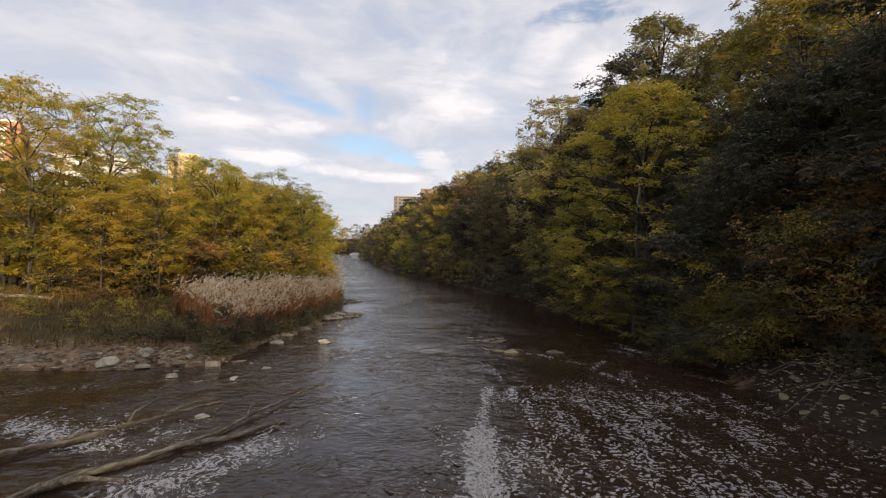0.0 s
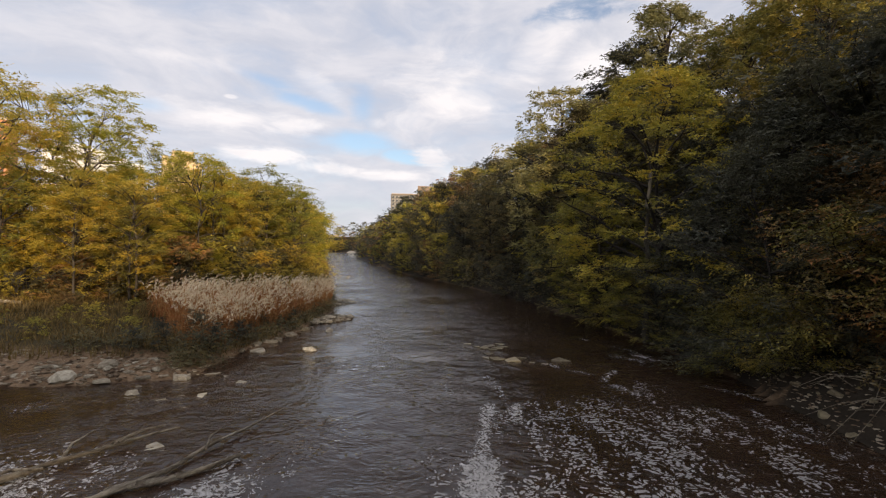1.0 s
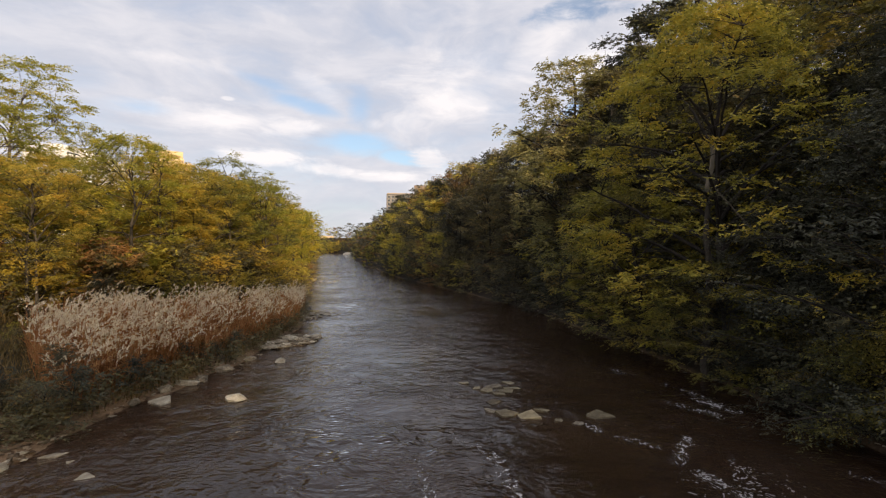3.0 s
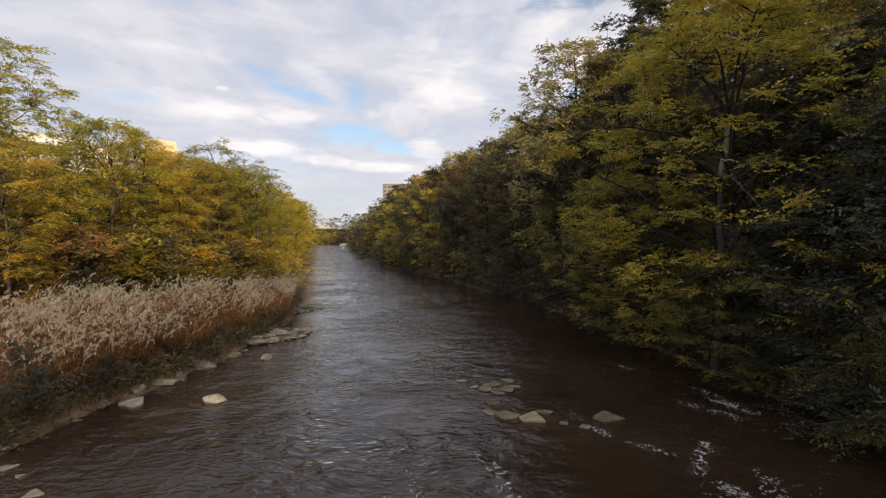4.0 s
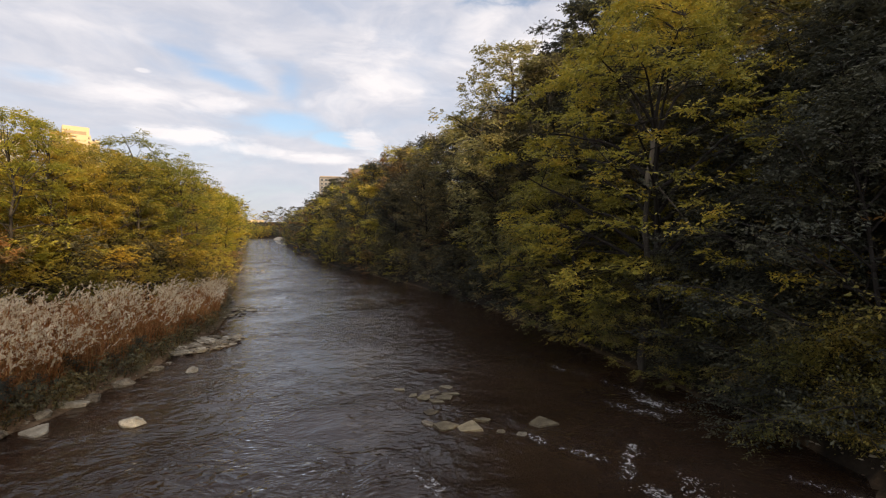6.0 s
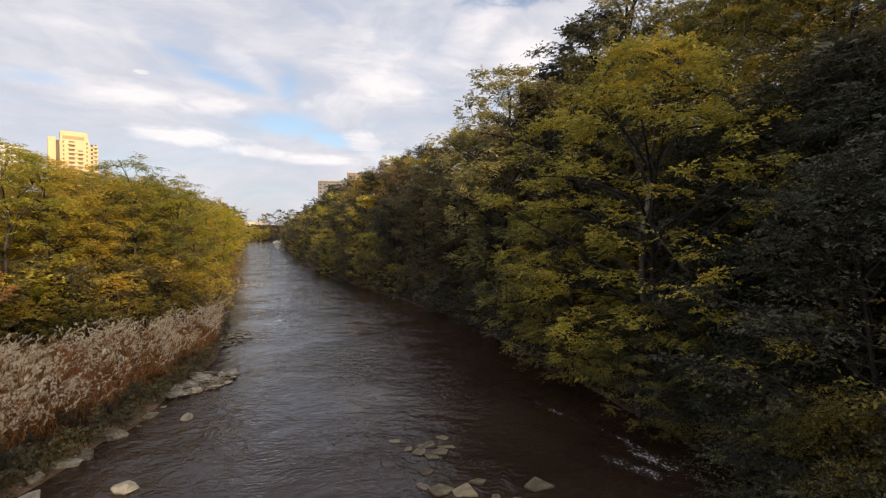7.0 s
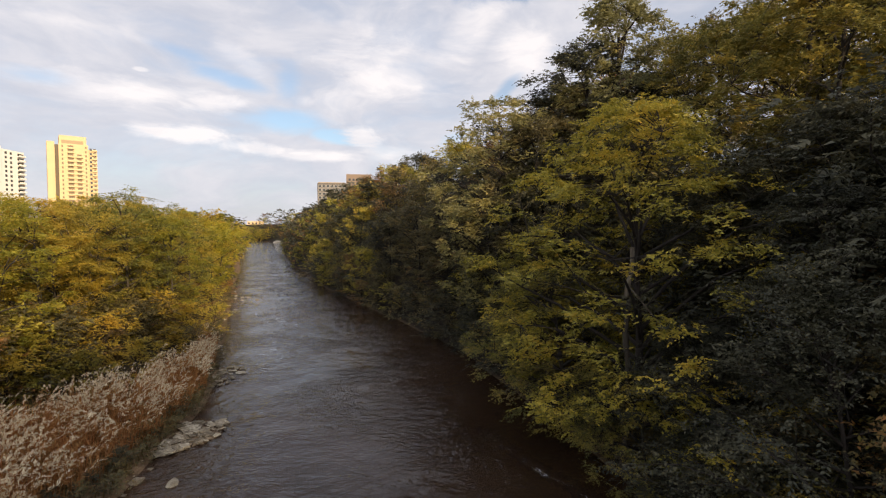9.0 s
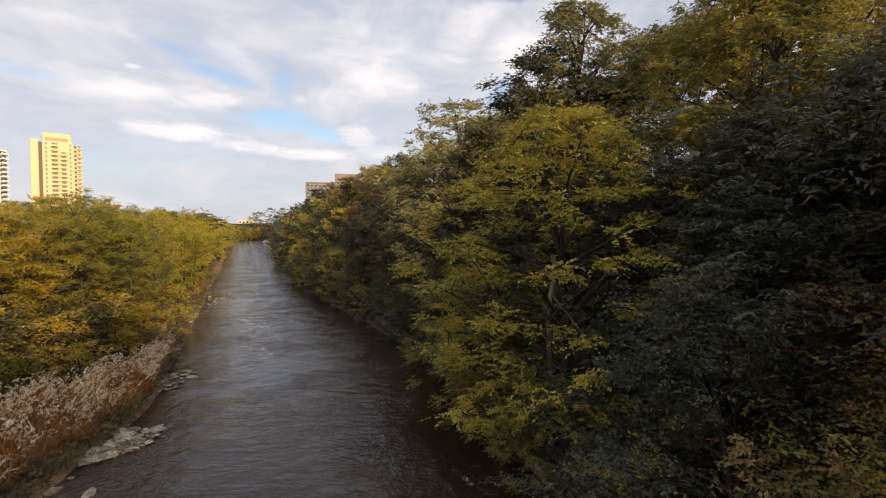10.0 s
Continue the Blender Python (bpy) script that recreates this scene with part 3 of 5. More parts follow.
def make_tree(name, seed, spec, leaf, mat, bark=None, parts=("trunk", "crown")):
    """A tree or shrub at the origin: branches and leaves under an Empty."""
    rg = np.random.default_rng(seed)
    paths, anchors = crown(rg, **spec) if "clumps" in spec else grow(rg, **spec)
    base = new(name)
    child(parts[0], raw_mesh(parts[0], *tubes(paths), mat=bark or BARK_DARK, smooth=True), base)
    child(parts[1], raw_mesh(parts[1], *leaves(rg, anchors, **leaf), mat=mat), base)
    return base


used = set()


def stand(proto, x, y, scale=1.0, turn=0.0, label="", group="", category="tree", tall=1.0, sink=0.12):
    """Puts a tree down: the first time the pattern itself, then copies."""
    m = pose(x, y, ground_z(x, y) - sink, 0, 0, turn) @ Matrix.Diagonal((scale, scale, scale * tall, 1))
    if proto.name not in used:
        used.add(proto.name)
        proto.matrix_basis = m
        ob = proto
    else:
        scaled = proto.scale.copy()
        proto.scale = (1, 1, 1)
        ob = copy_thing(proto, m)
        proto.scale = scaled
    return tagged(ob, label, category, group)


# slender trees of the flat
FLAT = [make_tree("tree", 20 + i, dict(H=8.2 + 0.3 * i, R=2.15 + 0.1 * i, low=0.24, belly=0.62, limbs=16, clumps=115, clump=0.17, trunk_r=0.085, fork=0.82, squash=0.6, start=0.35, bend=0.1),
                  dict(count=27000, size=0.074, wide=0.36, scatter=0.10, flat=0.6, sprig=0.36, per=9), (LEAF_GOLD, LEAF_LIME, LEAF_GOLD, LEAF_SAGE)[i], BARK) for i in range(4)]
TALL = make_tree("tree", 25, dict(H=11.4, R=2.7, low=0.36, belly=0.66, limbs=18, clumps=170, clump=0.14, trunk_r=0.11, fork=0.8, squash=0.55, start=0.4, bend=0.1),
                 dict(count=36000, size=0.078, wide=0.34, scatter=0.10, flat=0.4, sprig=0.36, per=9), LEAF_LIME, BARK)
FLAT_FAR = [make_tree("tree", 40 + i, dict(H=8.5, R=2.6, first=0.15, limbs=16, subs=6, low=15, high=65, trunk_r=0.09, belly=0.5, twigs=False),
                      dict(count=7600, size=0.155, scatter=0.18, flat=0.6, sprig=0.45, per=8), (LEAF_GOLD, LEAF_LIME, LEAF_OLIVE)[i]) for i in range(3)]
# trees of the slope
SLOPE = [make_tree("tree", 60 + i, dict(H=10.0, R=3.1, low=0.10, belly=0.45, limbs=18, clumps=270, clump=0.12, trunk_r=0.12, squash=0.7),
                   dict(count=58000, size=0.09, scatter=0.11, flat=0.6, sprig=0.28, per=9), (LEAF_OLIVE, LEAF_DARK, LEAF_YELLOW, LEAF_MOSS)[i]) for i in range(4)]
SLOPE_FAR = [make_tree("tree", 80 + i, dict(H=9.0, R=3.2, first=0.10, limbs=18, subs=6, low=5, high=62, trunk_r=0.12, belly=0.42, twigs=False),
                       dict(count=11000, size=0.145, scatter=0.2, flat=0.55, sprig=0.45, per=8), (LEAF_OLIVE, LEAF_DARK, LEAF_YELLOW, LEAF_RUST)[i]) for i in range(4)]
SPREAD = make_tree("tree", 101, dict(H=9.0, R=3.9, full=1.7, low=0.08, belly=0.36, limbs=24, clumps=360, clump=0.10, trunk_r=0.13, lean=(-0.1, -0.1), fork=0.70, squash=0.55, start=0.3, bend=0.05),
                   dict(count=76000, size=0.074, scatter=0.09, flat=0.45, droop=0.35, sprig=0.28, per=10, wide=0.28, full=True), LEAF_YELLOW)
LEANING = make_tree("tree", 105, dict(H=5.4, R=2.7, low=0.05, belly=0.5, limbs=18, clumps=170, clump=0.12, trunk_r=0.10, lean=(-1.2, 0.4), squash=0.5, start=0.2),
                    dict(count=30000, size=0.07, scatter=0.09, flat=0.3, droop=0.45, sprig=0.32, per=10, wide=0.28, full=True), LEAF_MOSS)
CROWNED = make_tree("tree", 102, dict(H=13.8, R=3.6, full=1.8, low=0.2, belly=0.42, limbs=24, clumps=350, clump=0.11, trunk_r=0.2, squash=0.8, start=0.25),
                    dict(count=72000, size=0.11, scatter=0.14, flat=0.8, sprig=0.32, per=10), LEAF_PALE)
DOME = make_tree("tree", 106, dict(H=10.8, R=3.2, low=0.16, belly=0.56, limbs=22, clumps=240, clump=0.115, trunk_r=0.11, squash=0.75, start=0.2),
                 dict(count=54000, size=0.098, scatter=0.12, flat=0.75, sprig=0.32, per=10), LEAF_PALE)
SHRUB = [make_tree("shrub", 120 + i, dict(H=2.3, R=1.5, first=0.04, limbs=15, subs=6, low=-18, high=75, trunk_r=0.025, belly=0.3, twigs=False),
                   dict(count=3600, size=0.095, scatter=0.10, flat=0.45, sprig=0.28), (LEAF_YELLOW, LEAF_OLIVE, LEAF_DARK, LEAF_RUST)[i], parts=("trunk", "foliage")) for i in range(4)]
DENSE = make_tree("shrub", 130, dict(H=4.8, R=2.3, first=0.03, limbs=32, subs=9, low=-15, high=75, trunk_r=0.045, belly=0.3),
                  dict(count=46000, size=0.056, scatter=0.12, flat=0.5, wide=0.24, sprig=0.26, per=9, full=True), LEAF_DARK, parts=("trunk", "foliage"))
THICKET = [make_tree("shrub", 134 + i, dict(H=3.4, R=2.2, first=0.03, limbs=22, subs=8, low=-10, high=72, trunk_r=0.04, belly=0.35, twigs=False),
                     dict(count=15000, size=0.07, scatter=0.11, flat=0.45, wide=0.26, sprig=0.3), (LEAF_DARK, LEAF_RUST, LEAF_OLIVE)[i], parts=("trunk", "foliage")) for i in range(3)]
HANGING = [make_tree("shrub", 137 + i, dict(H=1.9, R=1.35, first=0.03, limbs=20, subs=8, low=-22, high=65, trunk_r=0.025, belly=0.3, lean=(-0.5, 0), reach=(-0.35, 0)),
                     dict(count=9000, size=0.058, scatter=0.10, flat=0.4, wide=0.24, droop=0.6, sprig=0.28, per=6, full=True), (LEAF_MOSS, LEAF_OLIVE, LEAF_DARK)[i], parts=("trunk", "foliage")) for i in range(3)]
GOLDBUSH = make_tree("shrub", 131, dict(H=2.4, R=1.6, first=0.03, limbs=18, subs=7, low=10, high=75, trunk_r=0.03, belly=0.4),
                     dict(count=5500, size=0.09, scatter=0.10, flat=0.5, sprig=0.28), LEAF_GOLD, parts=("trunk", "foliage"))
# far woods: coarse leaves, gathered into one object for each colour of leaf
COARSE = {}


def far_pattern(key, seed, mat, H=9.0, R=3.2, count=1000, size=0.46):
    rg = np.random.default_rng(seed)
    paths, anchors = grow(rg, H=H, R=R, first=0.1, limbs=16, subs=6, low=0, high=60, trunk_r=0.14, belly=0.42)
    COARSE[key] = (leaves(rg, anchors, count, size, 0.25, 0.65, sprig=0.6, per=5), mat, [])


for seed, (key, mat) in enumerate((("gold", LEAF_GOLD), ("lime", LEAF_LIME), ("olive", LEAF_OLIVE), ("dark", LEAF_DARK), ("yellow", LEAF_YELLOW), ("rust", LEAF_RUST))):
    far_pattern(key, 140 + seed, mat)


def far_tree(key, x, y, s, tall=1.0):
    """Adds a far tree to the joined wood of its colour."""
    (v, _, q), mat, gathered = COARSE[key]
    if -22 < x < -2 and 157 < y < 176:  # the apartment block stands here
        return
    turn = rng.uniform(0, 2 * math.pi)
    c, si = math.cos(turn), math.sin(turn)
    w = v @ np.array([[c, si, 0], [-si, c, 0], [0, 0, tall]]) * s + np.array([x, y, ground_z(x, y) - 0.1])
    gathered.append(w)


L_SLOPE = ("olive-green deciduous tree on the wooded slope", "dark green leafy tree on the shaded slope", "yellowing green tree on the wooded slope", "golden-olive autumn tree high on the wooded slope")
L_FAR = ("olive-green tree on the distant wooded slope", "dark green tree on the distant slope", "yellow-green tree on the distant slope", "rust-tinged autumn tree on the distant slope")

stand(SPREAD, 7.45, 18.5, 1.0, 0, "spreading yellow-green tree leaning over the river bank", "hillside wood")
stand(LEANING, 6.8, 21.2, 0.92, 0, "low yellow-green tree leaning out over the river", "hillside wood")
stand(LEANING, 7.2, 17.3, 0.55, 10, "low yellow-green sapling leaning over the water", "hillside wood")
stand(DENSE, 7.9, 16.9, 0.75, 140, "dense dark bluish-green shrub at the water's edge", "bank shrubs", "shrub")
stand(DOME, 6.3, 29.8, 1.06, 0, "rounded pale-olive tree on the river bank", "hillside wood")
stand(CROWNED, 12.3, 29.3, 1.0, 0, "tall pale-olive tree rising above the hillside wood", "hillside wood")
stand(DENSE, 8.0, 13.2, 1.05, 0, "dense dark bluish-green shrub at the water's edge", "bank shrubs", "shrub")
# leaf kinds imitate the light: dark ones in shade, golden ones on sunlit tops
NEAR_SLOPE = [(10.2, 31.6, 1.14, 0), (11.2, 30.6, 1.2, 1), (8.0, 28.2, 0.95, 0), (6.5, 24.2, 0.56, 2), (9.2, 14.9, 0.6, 1), (13.4, 19.6, 1.04, 3), (15.6, 22.0, 1.12, 3), (14.2, 25.5, 1.1, 3), (11.6, 11.8, 0.7, 0), (10.0, 8.4, 1.0, 1),
              (13.6, 15.6, 0.72, 0), (14.8, 18.4, 0.6, 3), (18.0, 21.6, 1.1, 3), (11.6, 16.9, 0.66, 1), (15.4, 12.6, 0.75, 0), (13.2, 7.0, 1.1, 1), (9.6, 23.2, 0.9, 1), (8.6, 26.6, 0.85, 1), (7.0, 34.6, 0.8, 1), (5.0, 37.5, 0.72, 0), (8.8, 38.5, 0.9, 0), (3.6, 42.5, 0.7, 0),
              (12.8, 34, 1.0, 0), (16.5, 30, 1.05, 3), (16.5, 20, 0.7, 2), (18.5, 11.5, 0.65, 1), (16, 16.5, 0.72, 3), (6.8, 43, 0.85, 1), (11.5, 43, 0.9, 2), (9.9, 18.8, 0.6, 1), (14.5, 2.5, 1.1, 0), (10.6, 3.8, 0.95, 1)]
# wood going on upstream, behind the first view: unseen trees added for their shade
for x, y, s in [(18, -5, 1.05), (13.5, -4, 1.35), (22, 5, 0.55), (10.5, -1, 1.3), (11.0, -8, 1.45), (15.5, -10, 1.5), (10.8, -14, 1.55), (14.5, -17, 1.6), (11.0, -20, 1.6), (15, -24, 1.6), (11.5, -27, 1.65), (16, -31, 1.65), (12, -34, 1.7), (17, -39, 1.7), (13, -42, 1.7)]:
    kind = int(rng.integers(0, 2))
    stand(SLOPE_FAR[kind], x, y, s * 1.15, rng.uniform(0, 360), L_FAR[kind].replace("distant ", ""), "hillside wood")
for x, y, s, kind in NEAR_SLOPE:
    stand(SLOPE[kind], x, y, s * rng.uniform(0.96, 1.04), rng.uniform(0, 360), L_SLOPE[kind], "hillside wood")

y = 46.0
while y < 330:
    step = 2.6 + (y - 46) * 0.022
    for row, (dr, s) in enumerate(((0.9, 0.46), (3.2, 0.68), (6.5, 0.86), (10.5, 0.95), (15.0, 0.95))):
        if row == 4 and rng.random() < 0.5:
            continue
        x, yy = bank(RIGHT, y) + dr + rng.normal(0, 0.7), y + rng.normal(0, 0.8) + row * step * 0.3
        kind = rng.choice(4, p=(0.36, 0.3, 0.2, 0.14))
        size = s * rng.uniform(0.82, 1.15) * (1 + (y - 46) * 0.0006)
        if y < 84:
            stand(SLOPE_FAR[kind], x, yy, size, rng.uniform(0, 360), L_FAR[kind], "distant hillside wood")
        else:
            far_tree(("olive", "dark", "yellow", "rust")[kind], x, yy, size)
    y += step
for x, y, s in [(19, 25, 1.1), (20, 35, 1.1), (15, 39, 1.0), (19.5, 16, 0.68), (15.5, 45, 1.0), (20, 44, 1.0), (20, 8, 0.5), (22, 20, 0.8), (23, 30, 1.1), (18, 3, 0.55), (13.5, 29.5, 1.0), (16.5, 34.5, 1.0), (15.5, 15, 0.68), (18, 20.5, 0.62), (24, 22, 0.95), (25, 17, 0.7), (23.5, 13, 0.6), (26, 27, 1.0), (24.5, 34, 1.0), (27, 11, 0.55), (21.5, 26, 0.95), (20.5, 12.5, 0.7)]:
    kind = rng.choice(4, p=(0.4, 0.25, 0.25, 0.1))
    stand(SLOPE_FAR[kind], x, y, s * 1.1, rng.uniform(0, 360), "olive-green tree high on the wooded slope", "hillside wood")

SHRUB_HUE = ("yellow-green", "olive-green", "dark green", "rust-brown")
for y in np.arange(14.4, 21, 1.2):
    kind = rng.choice(3, p=(0.1, 0.25, 0.65))
    stand(HANGING[kind], bank(RIGHT, y) + rng.uniform(0.5, 0.95), y, rng.uniform(0.6, 0.85), rng.uniform(-35, 35), SHRUB_HUE[kind] + " leafy shrub overhanging the water's edge", "bank shrubs", "shrub")
for y in np.concatenate([np.arange(12.6, 20, 0.9), np.arange(20, 34, 1.1)]):
    kind = rng.choice(3, p=(0.05, 0.3, 0.65))
    stand(HANGING[kind], bank(RIGHT, y) + rng.uniform(0.55, 0.95), y, rng.uniform(0.38, 0.58), rng.uniform(-40, 40), ("moss-green", "olive-green", "dark green")[kind] + " leafy shrub trailing over the water's edge", "bank shrubs", "shrub")
for y in np.concatenate([np.arange(20, 46, 1.35), np.arange(46, 72, 2.2)]):
    kind = rng.choice(4, p=(0.25, 0.3, 0.3, 0.15))
    x = bank(RIGHT, y) + rng.uniform(0.1, 0.7)
    stand(SHRUB[kind], x, y, rng.uniform(0.7, 1.1), rng.uniform(0, 360), SHRUB_HUE[kind] + " leafy shrub overhanging the water's edge", "bank shrubs", "shrub")
    if y < 40 and rng.random() < 0.65:
        kind = rng.choice(4)
        stand(SHRUB[kind], x + rng.uniform(1.3, 2.6), y + 0.8, rng.uniform(0.9, 1.4), rng.uniform(0, 360), SHRUB_HUE[kind] + " leafy shrub on the shaded slope", "slope shrubs", "shrub")
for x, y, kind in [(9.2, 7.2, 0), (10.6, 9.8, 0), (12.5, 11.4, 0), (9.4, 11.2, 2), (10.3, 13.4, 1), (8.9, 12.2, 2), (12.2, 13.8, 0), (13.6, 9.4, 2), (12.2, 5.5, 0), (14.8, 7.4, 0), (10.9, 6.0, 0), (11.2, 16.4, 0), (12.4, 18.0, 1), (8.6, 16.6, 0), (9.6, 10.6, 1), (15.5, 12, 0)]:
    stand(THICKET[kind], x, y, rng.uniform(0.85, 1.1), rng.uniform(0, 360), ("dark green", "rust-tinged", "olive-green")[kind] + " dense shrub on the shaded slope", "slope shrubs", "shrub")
# dark leaves below y 20 put the slope's deep shade into the colour
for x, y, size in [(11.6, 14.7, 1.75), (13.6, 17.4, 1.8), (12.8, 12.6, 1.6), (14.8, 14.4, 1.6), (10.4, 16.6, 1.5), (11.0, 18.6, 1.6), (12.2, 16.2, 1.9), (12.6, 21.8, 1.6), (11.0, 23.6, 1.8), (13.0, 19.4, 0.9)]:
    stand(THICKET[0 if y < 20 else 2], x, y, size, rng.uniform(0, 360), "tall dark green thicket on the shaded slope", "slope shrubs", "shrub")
for y in np.arange(8.0, 12.4, 0.42):
    x = bank(RIGHT, y) + rng.uniform(0.8, 1.9)
    kind = int(rng.choice((1, 2, 3)))
    stand(SHRUB[kind], x, y, rng.uniform(0.22, 0.42), rng.uniform(0, 360), SHRUB_HUE[kind] + " scrubby bush on the stony bank", "bank shrubs", "shrub", sink=0.04)
stand(HANGING[0], 9.5, 12.0, 1.4, 0, "yellow-green leafy shrub on the bank slope", "slope shrubs", "shrub")
stand(HANGING[0], 8.3, 12.6, 0.75, 0, "yellow-green leafy shrub beside the water", "bank shrubs", "shrub")
stand(HANGING[0], 8.1, 13.3, 0.85, -15, "moss-green leafy shrub hanging out over the water", "bank shrubs", "shrub")
stand(HANGING[0], 7.7, 14.0, 0.8, 0, "yellow-green leafy shrub overhanging the water's edge", "bank shrubs", "shrub")
stand(HANGING[2], 7.9, 15.0, 1.1, -10, "olive-green leafy shrub overhanging the water's edge", "bank shrubs", "shrub")

# the grove on the flat
L_FLAT = ("slender golden-leaved autumn tree on the river flat", "slender lime-yellow autumn tree on the river flat", "slender golden-leaved autumn tree on the river flat", "slender olive-green tree on the river flat")
spots = [(-12.5, 30.5, 0.77, 2), (-14.6, 31.2, 0.8, 0), (-15.6, 22.6, 1.02, 1), (-18.0, 22.3, 0.9, 0), (-17.2, 20.2, 1.02, 2)]
for y in np.arange(21.5, 46, 2.3):
    front = min(bank(LEFT, y) - 2.4, np.interp(y, [21, 27, 30, 33], [-12.6, -12.0, -10.5, 0]))
    for row in range(5):
        x = front - row * 2.3
        if row > 2:
            stand(FLAT_FAR[int(rng.integers(0, 2))], x, y + rng.normal(0, 0.5), rng.uniform(0.52, 0.7), rng.uniform(0, 360), "golden autumn tree deep in the grove", "riverside grove")
        elif rng.random() < 0.85:
            spots.append((x + rng.normal(0, 0.5), y + rng.normal(0, 0.5), rng.uniform(0.8, 1.0) * np.interp(y, [20, 26, 34, 45], [0.77, 0.86, 0.90, 0.88]), int(rng.choice(4, p=(0.34, 0.14, 0.34, 0.18)))))
for y in np.arange(23, 47, 4.0):
    for row in range(4):
        x = min(bank(LEFT, y), -7.6) - 14.5 - row * 3.6
        stand(FLAT_FAR[int(rng.integers(0, 2))], x + rng.normal(0, 0.8), y + rng.normal(0, 0.8), rng.uniform(0.5, 0.66), rng.uniform(0, 360), "golden autumn tree deep in the grove", "riverside grove")
for x, y in [(-14.2, 20.2), (-17, 20.0), (-20, 18.4), (-23, 18.0), (-12.3, 21.0), (-24, 21)]:
    spots.append((x, y, rng.uniform(0.5, 0.75), int(rng.integers(0, 4))))
for x, y, s in [(-19.4, 27.4, 0.95), (-22.4, 25.4, 0.94)]:
    stand(TALL, x, y, s, rng.uniform(0, 360), "tall airy lime-yellow tree rising above the grove", "riverside grove")
for x, y, s, kind in spots:
    if 0.62 < (0.4 - x) / (y - 1.7) < 0.88:  # low young trees in this stretch of the grove
        s *= 0.86
    stand(FLAT[kind], x, y, s, rng.uniform(0, 360), L_FLAT[kind], "riverside grove")
y = 47.0
while y < 300:
    step = 2.9 + (y - 47) * 0.022
    for row in range(4):
        x, yy = bank(LEFT, min(y, 262)) - 1.8 - row * 3.6 + rng.normal(0, 0.6), y + rng.normal(0, 0.8)
        kind = rng.choice(3, p=(0.5, 0.35, 0.15))
        if y < 80:
            stand(FLAT_FAR[kind], x, yy, rng.uniform(0.72, 0.95), rng.uniform(0, 360), ("golden", "lime-yellow", "olive-green")[kind] + " autumn tree on the distant flat", "distant grove")
        else:
            far_tree(("gold", "lime", "olive")[kind], x, yy, rng.uniform(0.72, 0.95))
    y += step
for x in np.arange(-30, -190, -5.5):
    far_tree(("gold", "lime", "olive")[int(rng.integers(0, 3))], x, 48 - x * 0.25 + rng.normal(0, 3), rng.uniform(0.75, 1.0))
for _ in range(34):  # golden trees round the bend
    y = rng.uniform(288, 352)
    far_tree(str(rng.choice(("gold", "lime", "olive", "yellow"))), bank(RIGHT, y) + rng.uniform(0.2, 4.0), y, rng.uniform(0.5, 0.85))
for key, ((v, _, q), mat, gathered) in COARSE.items():
    k = len(v)
    tris = np.concatenate([q + i * k for i in range(len(gathered))])
    tagged(new("distant_wood", raw_mesh("distant_wood", np.concatenate(gathered), (), tris, mat=mat)), "distant " + key + " autumn woodland along the river", "woodland", kind="stuff")
for x, y, s in [(-10.8, 23.6, 0.75), (-9.2, 25.2, 0.7), (-8.4, 26.6, 0.72), (-11.6, 25.4, 0.9), (-13.5, 21.2, 0.9), (-16.5, 20.2, 0.9), (-19.5, 18.6, 0.8), (-9.2, 33.5, 0.9), (-10.8, 37, 1.0), (-11.8, 41, 1.0), (-15, 23, 1.0), (-10.4, 28.2, 0.95), (-8.6, 30.6, 0.6), (-12.4, 22.2, 0.6)]:
    stand(GOLDBUSH, x, y, s * 0.85, rng.uniform(0, 360), "golden-yellow bush at the edge of the grove", "grove bushes", "shrub")
# mostly olive and rust leaves, which put the grove's low shade into colour
for i in range(80):
    y = rng.uniform(20.5, 42)
    x = min(bank(LEFT, y) - 2.0, np.interp(y, [20, 27, 31, 34], [-12.0, -10.6, -9.2, 0])) - rng.uniform(0, 4.5)
    kind = int(rng.choice((0, 1, 1, 1, 3)))
    stand(SHRUB[kind], x, y, rng.uniform(0.6, 1.15), rng.uniform(0, 360), SHRUB_HUE[kind] + " undergrowth bush beneath the grove", "grove bushes", "shrub")

for x, y, size in [(-6.0, 14.4, 0.19), (-6.4, 15.0, 0.21), (-6.0, 15.9, 0.15), (-5.75, 17.9, 0.13), (-5.6, 19.8, 0.13), (-6.9, 14.1, 0.18), (-5.85, 16.8, 0.11), (-5.55, 18.9, 0.1), (-7.8, 13.9, 0.14)]:
    stand(SHRUB[2], x, y, size * 1.9, rng.uniform(0, 360), "low dark green bush at the foot of the reeds", "flat bushes", "shrub", sink=0.03)
stand(DENSE, -11.0, 22.2, 0.32, 50, "low dark green bush behind the reeds", "grove bushes", "shrub")

